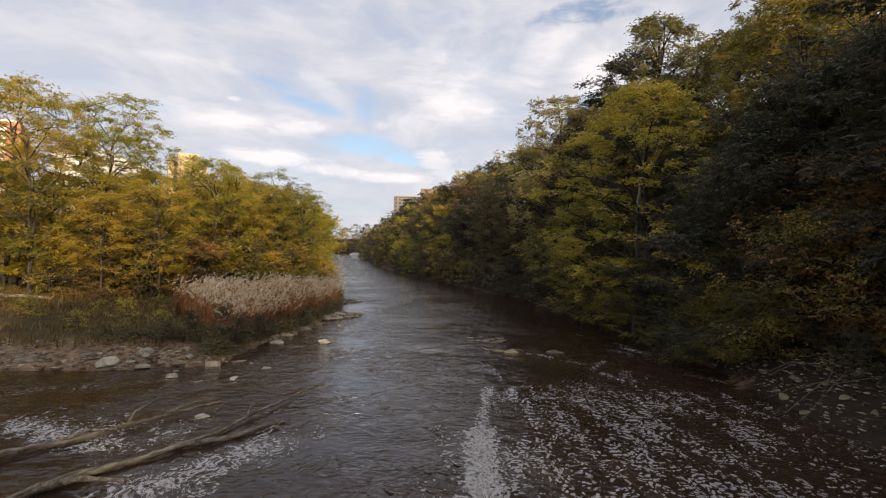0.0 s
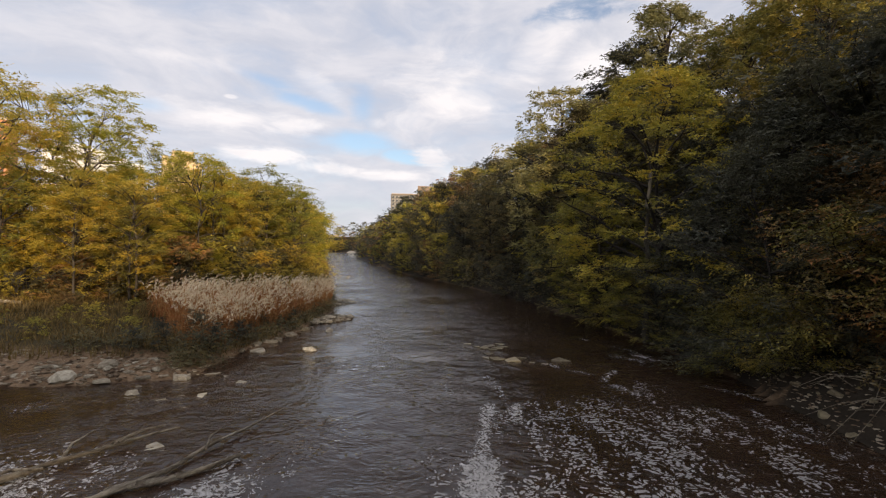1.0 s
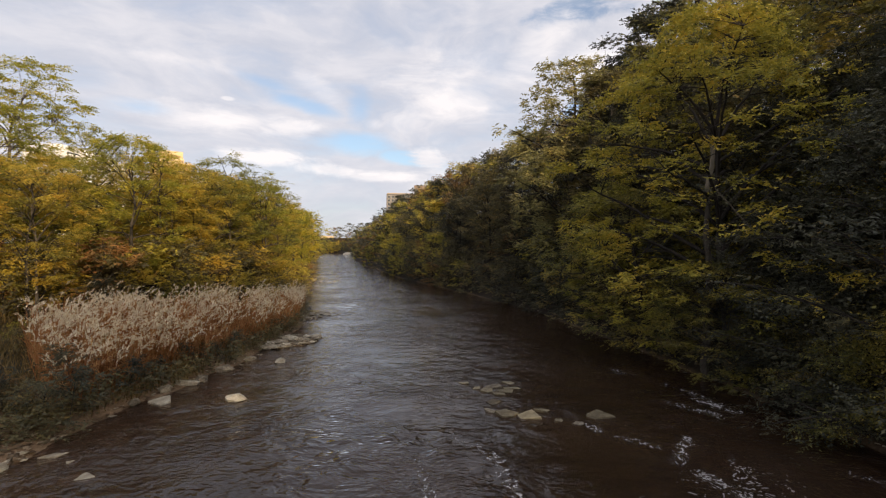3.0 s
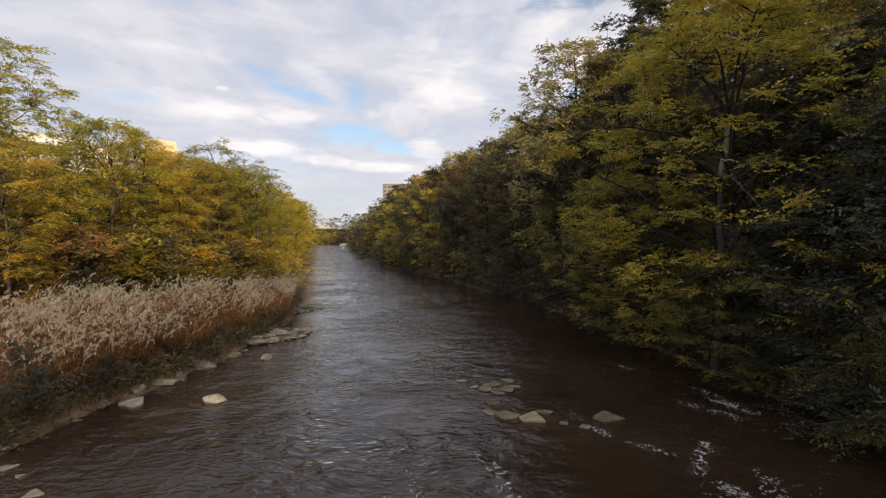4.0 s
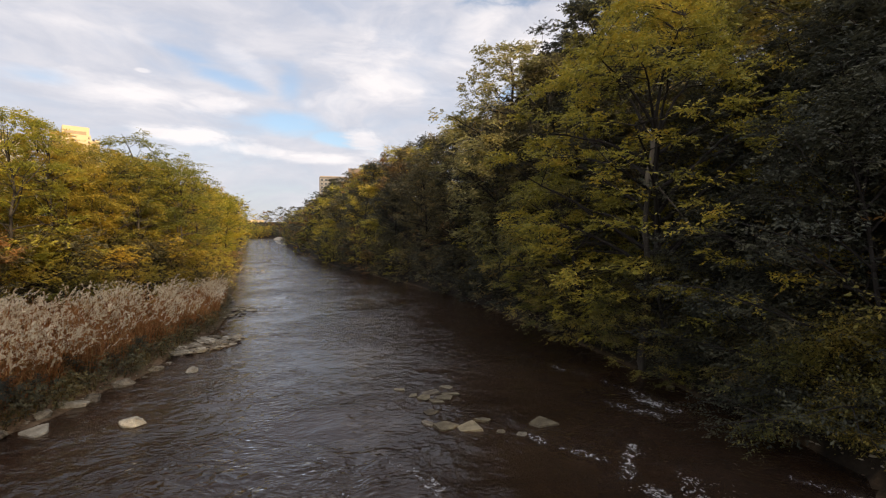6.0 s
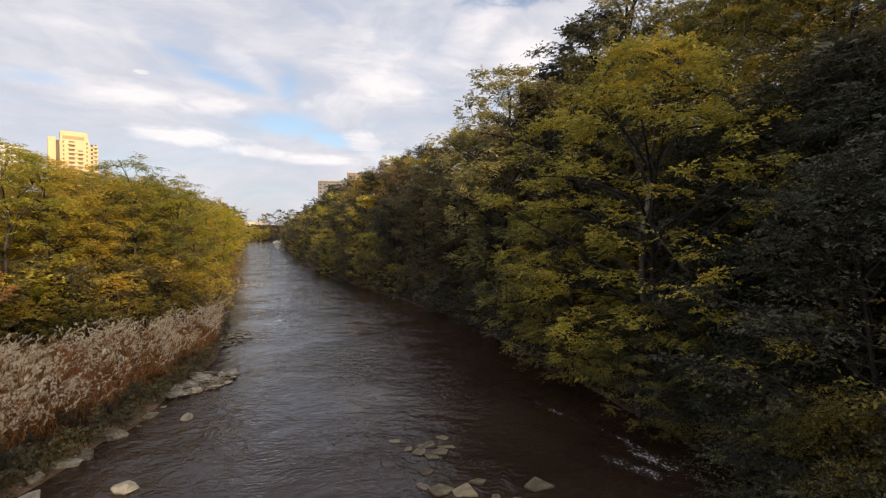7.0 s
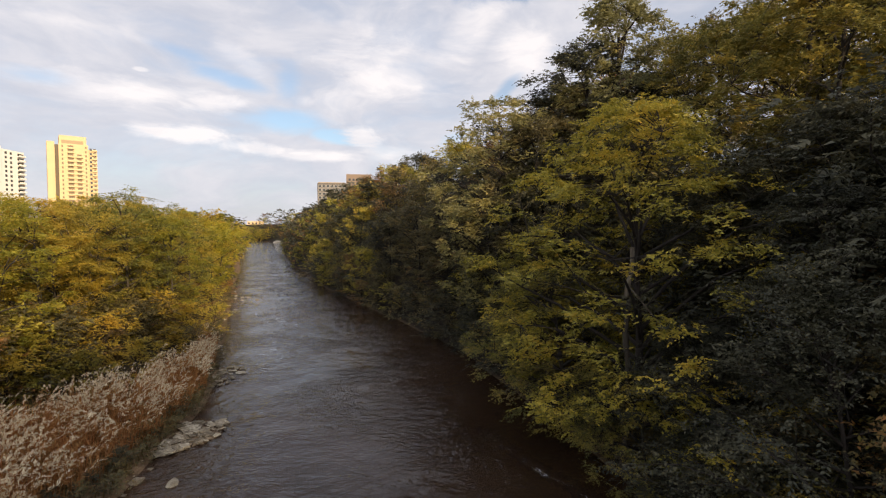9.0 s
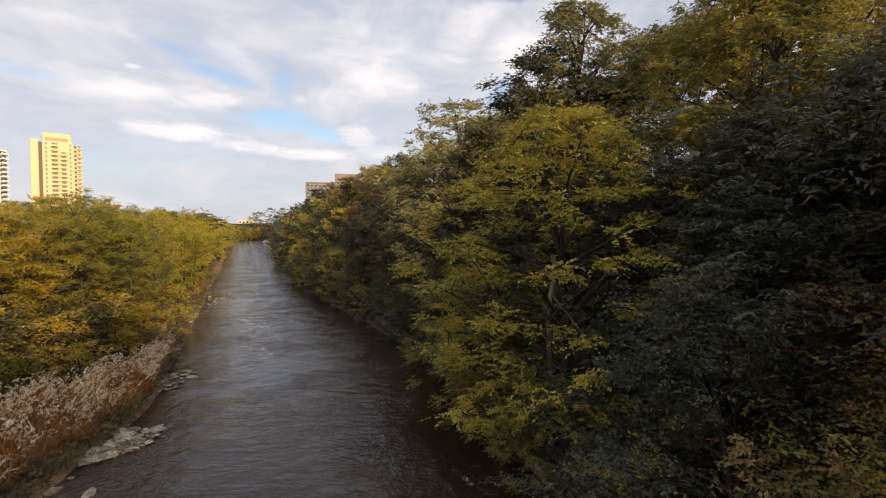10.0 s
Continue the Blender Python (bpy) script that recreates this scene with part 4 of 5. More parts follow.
# ---- reeds, grass and stones ----


def ribbons(base, heading, length, width, arch, lift):
    """Arched blades: arrays of base points, headings, lengths, widths. Two quads each."""
    k = len(base)
    d = np.stack([np.cos(heading), np.sin(heading), np.zeros(k)], 1)
    side = np.stack([-np.sin(heading), np.cos(heading), np.zeros(k)], 1) * width[:, None] * 0.5
    up = np.array([0, 0, 1.0])
    mid = base + d * (length * arch * 0.35)[:, None] + up * (length * lift * 0.65)[:, None]
    tip = base + d * (length * arch)[:, None] + up * (length * lift)[:, None]
    v = np.stack([base - side, base + side, mid + side * 0.8, mid - side * 0.8, tip + side * 0.08, tip - side * 0.08], 1).reshape(-1, 3)
    i = np.arange(k)[:, None] * 6
    q = np.concatenate([i + np.array([[0, 1, 2, 3]]), i + np.array([[3, 2, 4, 5]])])
    return v, q


def build_reeds():
    rg = np.random.default_rng(31)
    stems = []
    while len(stems) < 3500:
        x, y = rg.uniform(-10.5, -5.0), rg.uniform(14.6, 33.5)
        edge = bank(LEFT, y) - np.interp(y, [17, 22, 26], [0.6, 0.4, 0.15]) + 0.25 * wobble(x, y, 0.9, 2)
        back = np.interp(y, [14.6, 16, 18.5, 20.5, 22, 24.5, 28, 33.5], [-6.6, -8.2, -10.2, -9.9, -8.6, -7.5, -7.2, -8.3]) + 0.6 * wobble(x, y, 0.6, 8)
        if back < x < edge and rg.random() < np.interp(y, [14.6, 15.6, 30, 33.5], [0.35, 1, 0.8, 0.3]):
            stems.append((x, y, ground_z(x, y)))
    stems = np.array(stems)
    k = len(stems)
    h = rg.normal(0.88, 0.17, k) * np.interp(stems[:, 0] - bank(LEFT, stems[:, 1]), [-2.0, -0.5], [1.0, 0.8])
    lean = np.stack([rg.normal(0.06, 0.15, k), rg.normal(0, 0.15, k), np.ones(k)], 1)
    tops = stems + lean * h[:, None]
    bed = new("reed_bed")
    paths = [(np.array([a, (a + b) / 2 + rg.normal(0, 0.02, 3), b]), np.array([0.008, 0.006, 0.004]), 3) for a, b in zip(stems, tops)]
    child("stem", raw_mesh("stem", *tubes(paths), mat=REED_STEM), bed)
    per = 5
    f = rg.uniform(0.15, 0.85, (k, per))
    base = (stems[:, None] + lean[:, None] * (h[:, None] * f)[..., None]).reshape(-1, 3)
    m = k * per
    child("leaf", raw_mesh("leaf", *ribbons(base, rg.uniform(0, 2 * math.pi, m), rg.uniform(0.25, 0.5, m), rg.uniform(0.012, 0.024, m), rg.uniform(0.5, 0.95, m), rg.uniform(-0.1, 0.6, m)), mat=REED_LEAF), bed)
    clump = np.array([wobble(p[0], p[1], 0.75, 41) for p in tops])
    plumed = tops[rg.random(k) < np.clip(0.74 + 1.6 * clump, 0.12, 0.97)]
    # plumes: narrow nodding brushes
    per, kp = 17, len(plumed)
    heading = rg.normal(-0.3, 0.9, kp)
    f = rg.uniform(0, 1, (kp, per))
    length = rg.uniform(0.22, 0.40, kp)
    out = (length[:, None] * 0.75 * f ** 1.6)
    rise = length[:, None] * (1.0 * f - 0.55 * f ** 2)
    base = plumed[:, None] + np.stack([np.cos(heading)[:, None] * out, np.sin(heading)[:, None] * out, rise], -1)
    base = base.reshape(-1, 3) + rg.normal(0, 0.006, (kp * per, 3))
    m = kp * per
    fan = np.repeat(heading, per) + rg.normal(0, 0.45, m)
    child("plume", raw_mesh("plume", *ribbons(base, fan, rg.uniform(0.06, 0.115, m), rg.uniform(0.016, 0.03, m), rg.uniform(0.3, 0.9, m), rg.uniform(-0.1, 0.8, m)), mat=PLUME), bed)
    tagged(bed, "bed of rust-brown reeds with pale pinkish seed plumes", "reeds", kind="stuff")


for x, y in [(-7.2, 14.4), (-8.6, 15.2), (-10.0, 15.6), (-11.4, 16.3), (-9.4, 17.4), (-12.6, 17.8), (-14.2, 16.8), (-15.8, 17.6), (-11.0, 18.9), (-13.6, 19.2), (-17.6, 16.6), (-6.3, 14.1), (-19.0, 17.2), (-16.4, 15.6), (-12.8, 15.3), (-10.6, 14.4)]:
    kind = rng.choice(4, p=(0.4, 0.3, 0.0, 0.3))
    stand(SHRUB[kind], x, y, rng.uniform(0.2, 0.34), rng.uniform(0, 360), SHRUB_HUE[kind] + " low bush in the grass of the flat", "flat bushes", "shrub", sink=0.05)


for y in np.arange(32.5, 72, 2.4):
    kind = rng.choice(4, p=(0.35, 0.4, 0.05, 0.2))
    stand(SHRUB[kind], bank(LEFT, y) - rng.uniform(0.5, 1.3), y, rng.uniform(0.4, 0.8), rng.uniform(0, 360), SHRUB_HUE[kind] + " low bush along the far bank", "flat bushes", "shrub")


def build_grass():
    rg = np.random.default_rng(33)
    pts = []
    while len(pts) < 44000:
        x, y = rg.uniform(-22, -5.0), rg.uniform(12.8, 30)
        dl = bank(LEFT, y) - x
        z = ground_z(x, y)
        if (z < 0.24 and y < 14.5) or dl < 0.12 or rg.random() > np.interp(wobble(x, y, 0.5, 12), [-0.5, 0.5], [0.25, 1.0]):
            continue
        pts.append((x, y, z - 0.01))
    pts = np.array(pts)
    k = len(pts)
    tall = np.clip(0.24 + 0.24 * np.array([wobble(p[0], p[1], 0.35, 21) for p in pts]), 0.12, 0.6)
    tagged(new("grass", raw_mesh("grass", *ribbons(pts, rg.uniform(0, 2 * math.pi, k), tall * rg.uniform(0.6, 1.5, k), rg.uniform(0.012, 0.03, k), rg.uniform(0.2, 0.8, k), rg.uniform(0.5, 1.0, k)), mat=GRASS)),
           "tangled olive and straw-brown grass on the river flat", "grass", kind="stuff")
    # low leafy weeds along the foot of the reeds
    spots = []
    for y in np.concatenate([np.arange(13.2, 33, 0.28), np.arange(30, 75, 0.4)]):
        x = bank(LEFT, y) - rg.uniform(0.02, 0.7) * (1 if y < 33 else 1.6)
        spots.append((x, y, ground_z(x, y) + rg.uniform(0.06, 0.3), 0.6))
    for x in np.arange(-9.5, -5.6, 0.3):
        y = 13.6 + rg.uniform(0, 0.9)
        spots.append((x, y, ground_z(x, y) + 0.15, 0.6))
    tagged(new("weeds", raw_mesh("weeds", *leaves(rg, np.array(spots), 64000, 0.055, 0.15, 0.9, 0.0, sprig=0.16, per=6), mat=LEAF_OLIVE)), "low olive-green weeds along the bank", "weeds", kind="stuff")


def stone_mesh(seed, flat, cuts=22):
    """A broken stone of unit length: the hull of a few points, with worn edges; flat ones split along their bedding."""
    rg = np.random.default_rng(seed)
    bm = bmesh.new()
    if flat < 0.6:
        k = int(rg.integers(5, 8))
        turn = np.sort(rg.uniform(0, 2 * math.pi, k) * 0.35 + np.arange(k) * 2 * math.pi / k)
        r = rg.uniform(0.32, 0.56, k)
        shift, slope = rg.normal(0, 0.03, 2), rg.normal(0, 0.05, 2)
        for t, q in zip(turn, r):
            x, y = math.cos(t) * q, math.sin(t) * q * 0.72
            inset = rg.uniform(0.90, 0.99)
            bm.verts.new((x, y, -0.3 * flat))
            bm.verts.new((x * inset + shift[0], y * inset + shift[1], 0.3 * flat + slope[0] * x + slope[1] * y))
    else:
        for _ in range(cuts):
            p = rg.normal(0, 1, 3)
            p /= np.linalg.norm(p) * rg.uniform(0.9, 1.15)
            p = np.sign(p) * np.abs(p) ** 0.75
            bm.verts.new((p[0] * 0.48, p[1] * 0.37, max(p[2], -0.7) * 0.33 * flat))
    bmesh.ops.convex_hull(bm, input=bm.verts[:])
    bmesh.ops.delete(bm, geom=[v for v in bm.verts if not v.link_faces], context="VERTS")
    bmesh.ops.dissolve_limit(bm, angle_limit=0.12, verts=bm.verts[:], edges=bm.edges[:])
    if cuts > 9:
        bmesh.ops.bevel(bm, geom=bm.edges[:], offset=0.012, segments=1, affect="EDGES")
    bmesh.ops.triangulate(bm, faces=bm.faces[:])
    if cuts > 9:  # chipped faces
        bmesh.ops.subdivide_edges(bm, edges=[e for e in bm.edges if e.calc_length() > 0.12], cuts=2, use_grid_fill=True)
        bmesh.ops.triangulate(bm, faces=bm.faces[:])
        bm.normal_update()
        for v in bm.verts:
            k = noise.noise(v.co * 5.0 + Vector((seed, 0, 0))) * 0.035 + noise.noise(v.co * 14.0) * 0.014
            v.co += v.normal * k * (0.3 if flat < 0.6 else 1.0)
    me = bpy.data.meshes.new("stone")
    bm.to_mesh(me)
    bm.free()
    return me


ROUND = [stone_mesh(200 + i, 0.95) for i in range(6)]
SLAB = [stone_mesh(220 + i, 0.22) for i in range(7)]
TINY = [stone_mesh(240 + i, 0.8, cuts=8) for i in range(5)]
for me in ROUND + SLAB + TINY:
    me.materials.append(STONE)
wet = {}
for me in ROUND + SLAB:
    wet[me.name] = me.copy()
    wet[me.name].materials.clear()
    wet[me.name].materials.append(STONE_WET)


def stone(x, y, size, flat=True, turn=None, is_wet=False, sink=0.35, label="", tilt=4.0, group="river stones", on=None, thin=1.0):
    size *= 0.72
    kinds = SLAB if flat else ROUND
    me = kinds[int(rng.integers(0, len(kinds)))]
    if is_wet:
        me = wet[me.name]
    z = max(ground_z(x, y), -0.04) if on is None else on
    thick = size * (0.13 if flat else 0.5)
    ob = new("stone", me)
    ob.matrix_basis = pose(x, y, z + thick * (0.5 - sink), rng.normal(0, tilt), rng.normal(0, tilt), rng.uniform(0, 360) if turn is None else turn) @ Matrix.Diagonal((size, size, size * (thin if flat else 0.75), 1))
    tagged(ob, label or ("pale flat limestone slab at the water's edge" if flat else "pale rounded limestone boulder at the water's edge"), "stone", group)


build_reeds()
build_grass()
MID = "flat brown limestone slab breaking the river surface"
for x, y, size, w, turn in [(1.62, 17.12, 0.6, 0, 15), (2.0, 17.05, 0.6, 1, -20), (1.45, 16.85, 0.55, 1, 40), (1.8, 16.8, 0.6, 1, 5), (1.66, 16.62, 0.5, 1, -30), (1.2, 17.0, 0.35, 1, 60), (1.52, 16.0, 0.5, 1, 10), (1.4, 15.45, 0.45, 0, -40),
                            (1.72, 15.3, 0.75, 1, 8), (2.15, 15.22, 0.8, 1, -12), (2.4, 15.55, 0.5, 1, 30), (3.5, 15.3, 0.85, 1, 12), (2.95, 14.85, 0.4, 0, 35), (0.95, 17.4, 0.4, 1, 0), (2.62, 15.0, 0.35, 1, 50), (1.95, 17.5, 0.45, 1, -15)]:
    stone(x, y, size * 1.1, True, turn, bool(w), 0.35, MID, 3.5, "midstream slabs", 0.0, 0.7)
for x, y, size, flat in [(-3.8, 15.95, 0.75, 0), (-3.45, 15.9, 0.5, 1), (-5.2, 15.7, 1.05, 1), (-5.6, 15.5, 0.4, 0), (-5.4, 17.0, 0.95, 1), (-5.2, 17.35, 0.6, 0), (-5.1, 18.3, 0.7, 0), (-4.9, 18.9, 0.45, 1), (-4.95, 19.5, 0.6, 0),
                         (-4.05, 19.3, 0.62, 0), (-4.95, 20.1, 0.45, 1), (-5.5, 16.4, 0.5, 0), (-5.5, 14.9, 0.5, 1), (-7.65, 12.95, 0.7, 0), (-8.05, 12.1, 0.8, 0), (-5.75, 12.65, 0.65, 0), (-10.2, 12.3, 1.1, 1), (-7.2, 12.2, 0.7, 1),
                         (-5.3, 13.2, 0.6, 1), (-4.9, 13.1, 0.5, 1), (-6.5, 12.5, 0.5, 1), (-4.7, 11.5, 0.7, 1), (-5.4, 11.2, 0.55, 1), (-6.1, 11.5, 0.5, 0), (-4.4, 12.5, 0.7, 1), (-4.1, 9.0, 0.7, 1), (-9.0, 12.8, 0.6, 1), (-11.3, 12.6, 0.7, 1)]:
    stone(x, y, size, bool(flat))
for i in range(105):
    t = rng.uniform(0, 1)
    y = 20.9 + 2.3 * t
    x = -5.25 + rng.uniform(0.0, 1.0) * (0.35 + 1.15 * math.sin(t * math.pi * 0.8))
    stone(x, y, rng.uniform(0.25, 0.75), True, None, False, 0.4, "pale broken limestone slab on the rock shelf", 3.0, "rock shelf", 0.02 + 0.06 * rng.random(), 0.6)
for i in range(35):
    a = rng.uniform(0, 1)
    stone(-6.1 + rng.uniform(0, 1.1) * (0.3 + math.sin(a * math.pi)), 26.6 + 3.2 * a, rng.uniform(0.3, 0.75), True, None, rng.random() < 0.4, 0.4, "pale broken limestone slab on the rock shelf", 4.0, "rock shelf", 0.03, 0.6)
for i in range(16):
    y = rng.uniform(31, 60)
    stone(bank(LEFT, y) + rng.uniform(-0.5, 0.5), y, rng.uniform(0.3, 0.8), True, None, rng.random() < 0.3)
for i in range(10):
    stone(-11.5 + rng.uniform(-0.8, 1.6), 52 + rng.uniform(-1.5, 1.5), rng.uniform(0.3, 0.8), True, None, True, on=-0.01)
for i in range(40):
    y = rng.uniform(7.4, 13.5)
    stone(bank(RIGHT, y) + rng.uniform(-0.5, 1.4), y, 0.12 + 0.24 * rng.random() ** 2, rng.random() < 0.6, None, True, 0.35, "grey-brown stone along the shaded bank", 10.0, "shaded bank stones")
for i in range(40):
    y = rng.uniform(7.5, 30)
    stone(bank(RIGHT, y) + rng.uniform(-0.4, 0.5) + (0.25 if y < 12 else 0), y, rng.uniform(0.15, 0.45), rng.random() < 0.4, None, True, 0.35, "grey-brown stone along the shaded bank", 8.0, "shaded bank stones")
for i in range(70):
    x = rng.uniform(-13, -4.6)
    y = rng.uniform(11.2, 13.6) if x < -5.6 else rng.uniform(10.6, 14.5)
    stone(x, y, 0.14 + 0.3 * rng.random() ** 2, rng.random() < 0.6, None, y < 11.8 and rng.random() < 0.6, 0.3, "pale stone on the gravel bar", 8.0, "gravel bar stones")


def scatter_stones(name, places, label):
    """Pebbles too many to count, joined."""
    verts, tris, at = [], [], 0
    shapes = []
    for me in TINY:
        co = np.empty(len(me.vertices) * 3, np.float32)
        me.vertices.foreach_get("co", co)
        shapes.append((co.reshape(-1, 3), np.array([p.vertices[:] for p in me.polygons])))
    for x, y, z, size in places:
        v, f = shapes[int(rng.integers(0, len(shapes)))]
        a = rng.uniform(0, 6.28)
        c, s_ = math.cos(a), math.sin(a)
        verts.append(v @ np.array([[c, s_, 0], [-s_, c, 0], [0, 0, 0.45]]) * size + np.array([x, y, z]))
        tris.append(f + at)
        at += len(v)
    tagged(new(name, raw_mesh(name, np.concatenate(verts), (), np.concatenate(tris), mat=PEBBLE)), label, "gravel", kind="stuff")


PEBBLE = blade_material("pebbles", [(0.25, (0.11, 0.072, 0.045)), (0.5, (0.24, 0.175, 0.115)), (0.72, (0.47, 0.40, 0.30)), (0.9, (0.64, 0.57, 0.46))])
places = []
for _ in range(4200):
    x = rng.uniform(-14, -4.8)
    y = rng.uniform(11.0, 14.0)
    z = ground_z(x, y)
    if z > -0.06:
        places.append((x, y, z, 0.04 + 0.20 * rng.random() ** 3))
for _ in range(260):
    x, y = rng.normal(-6.2, 1.7), rng.uniform(10.3, 12.6)
    places.append((x, y, max(ground_z(x, y), -0.02), rng.uniform(0.05, 0.2)))
for _ in range(700):
    y = rng.uniform(13.5, 34)
    x = bank(LEFT, y) + rng.normal(-0.1, 0.25)
    places.append((x, y, ground_z(x, y), rng.uniform(0.04, 0.14)))
for _ in range(700):
    y = rng.uniform(7, 34)
    x = bank(RIGHT, y) + rng.normal(0.3, 0.3)
    places.append((x, y, ground_z(x, y), rng.uniform(0.05, 0.18)))
for _ in range(520):
    t = rng.uniform(0, 1)
    places.append((-5.3 + rng.uniform(0.0, 1.0) * (0.35 + 1.1 * math.sin(t * math.pi * 0.8)), 20.9 + 2.3 * t, 0.0, rng.uniform(0.10, 0.32)))
for _ in range(500):
    y = rng.uniform(7.4, 13.0)
    x = bank(RIGHT, y) + rng.uniform(-0.3, 1.5)
    places.append((x, y, ground_z(x, y), rng.uniform(0.05, 0.2)))
scatter_stones("gravel", places, "loose grey-brown gravel and cobbles along the banks")

# ---- driftwood ----


def bent(points, r0, r1, rg, k=60, knot=0.10):
    """A crooked tapering pole through the points."""
    p = np.array(points, float)
    d = np.concatenate([[0], np.cumsum(np.linalg.norm(np.diff(p, axis=0), axis=1))])
    f = np.linspace(0, d[-1], k)
    line = np.stack([np.interp(f, d, p[:, c]) for c in range(3)], 1)
    line[1:-1] = (line[:-2] + 2 * line[1:-1] + line[2:]) / 4
    r = np.linspace(r0, r1, k)
    return line + (rg.normal(0, 0.10, (k, 3)) + 0.9 * np.stack([np.sin(f * 2.3 + r0 * 90), np.sin(f * 3.1 + 1), 0.4 * np.sin(f * 4.2)], 1)) * r[:, None], r * (1 + rg.normal(0, knot, k)), 10


def driftwood(name, label, stems):
    rg = np.random.default_rng(len(name) + len(stems))
    base = new(name)
    for part_name, points, r0, r1 in stems:
        child(part_name, raw_mesh(part_name, *tubes([bent(points, r0, r1, rg)]), mat=DEADWOOD, smooth=True), base)
    tagged(base, label, "driftwood", "driftwood")


driftwood("driftwood_log", "long bare pale dead trunk stranded in shallow water", [
    ("stem", [(-5.6, 4.9, 0.02), (-4.5, 6.3, 0.05), (-3.9, 7.25, 0.06), (-3.4, 8.0, 0.06), (-3.05, 9.4, 0.07), (-2.7, 10.7, 0.05)], 0.075, 0.010),
    ("branch", [(-3.75, 7.45, 0.05), (-3.3, 7.75, 0.05), (-2.65, 8.6, 0.07)], 0.05, 0.03),
    ("branch", [(-4.6, 6.1, 0.08), (-4.2, 6.3, 0.12), (-3.8, 6.5, 0.05)], 0.05, 0.02),
    ("branch", [(-3.2, 8.7, 0.08), (-3.25, 9.0, 0.17), (-3.15, 9.3, 0.22)], 0.022, 0.008)])
driftwood("driftwood_log", "long weathered dead trunk lying half sunk in shallow water", [
    ("stem", [(-7.2, 5.6, 0.02), (-5.9, 7.0, 0.05), (-5.1, 8.0, 0.07), (-4.4, 9.0, 0.09), (-4.0, 9.5, 0.10)], 0.085, 0.018),
    ("branch", [(-4.6, 8.75, 0.10), (-4.3, 9.05, 0.2), (-4.05, 9.2, 0.24)], 0.035, 0.012),
    ("branch", [(-5.5, 7.5, 0.08), (-5.15, 7.7, 0.17), (-4.75, 7.75, 0.2)], 0.035, 0.014),
    ("branch", [(-4.95, 8.2, 0.08), (-5.0, 8.5, 0.2), (-4.9, 8.8, 0.28)], 0.025, 0.008)])
driftwood("driftwood_log", "pale fallen log in the grass of the flat", [("stem", [(-19.5, 18.3, 0.9), (-17.2, 18.9, 0.95), (-15.4, 19.2, 0.85)], 0.11, 0.06)])
tangle = np.random.default_rng(12)
litter = [("stem", [(9.4, 8.4, 1.2), (8.4, 9.4, 0.72), (7.5, 10.5, 0.32)], 0.022, 0.008)]
for _ in range(14):
    x, y = tangle.uniform(7.9, 9.2), tangle.uniform(8.2, 11.2)
    a, length = tangle.uniform(1.7, 3.9), tangle.uniform(0.7, 1.5)
    ends = [(x + math.cos(a) * length * k + tangle.normal(0, 0.06), y + math.sin(a) * length * k + tangle.normal(0, 0.06)) for k in (0, 0.5, 1)]
    litter.append(("branch", [(px, py, ground_z(px, py) + h) for (px, py), h in zip(ends, (0.04, 0.16, 0.06))], 0.011, 0.004))
driftwood("fallen_branch", "grey fallen branches tangled on the shaded bank", litter)
driftwood("fallen_branch", "grey fallen branch reaching over the river from the bank", [("stem", [(1.5, 52, 0.9), (-0.4, 50.5, 0.5), (-2.2, 50.8, 0.3)], 0.09, 0.03)])
rg = np.random.default_rng(5)
snag = new("dead_snag")
foot = ground_z(7.0, 18.2) - 0.1
child("stem", raw_mesh("stem", *tubes([bent([(7.0, 18.2, foot), (6.95, 18.1, 2.6), (6.85, 17.9, 4.5)], 0.10, 0.06, rg, 14)]), mat=BARK, smooth=True), snag)
child("broken_top", raw_mesh("broken_top", *tubes([bent([(6.85, 17.9, 4.5), (6.82, 17.8, 5.2), (6.75, 17.7, 5.75)], 0.06, 0.05, rg, 12)]), mat=BARK_PALE, smooth=True), snag, "pale bare splintered wood")
child("branch", raw_mesh("branch", *tubes([bent([(6.85, 17.9, 4.8), (7.4, 17.7, 4.1), (8.1, 17.4, 3.1)], 0.02, 0.014, rg, 10)]), mat=BARK_PALE, smooth=True), snag)
tagged(snag, "pale broken dead tree trunk among green foliage", "dead tree", "hillside wood")

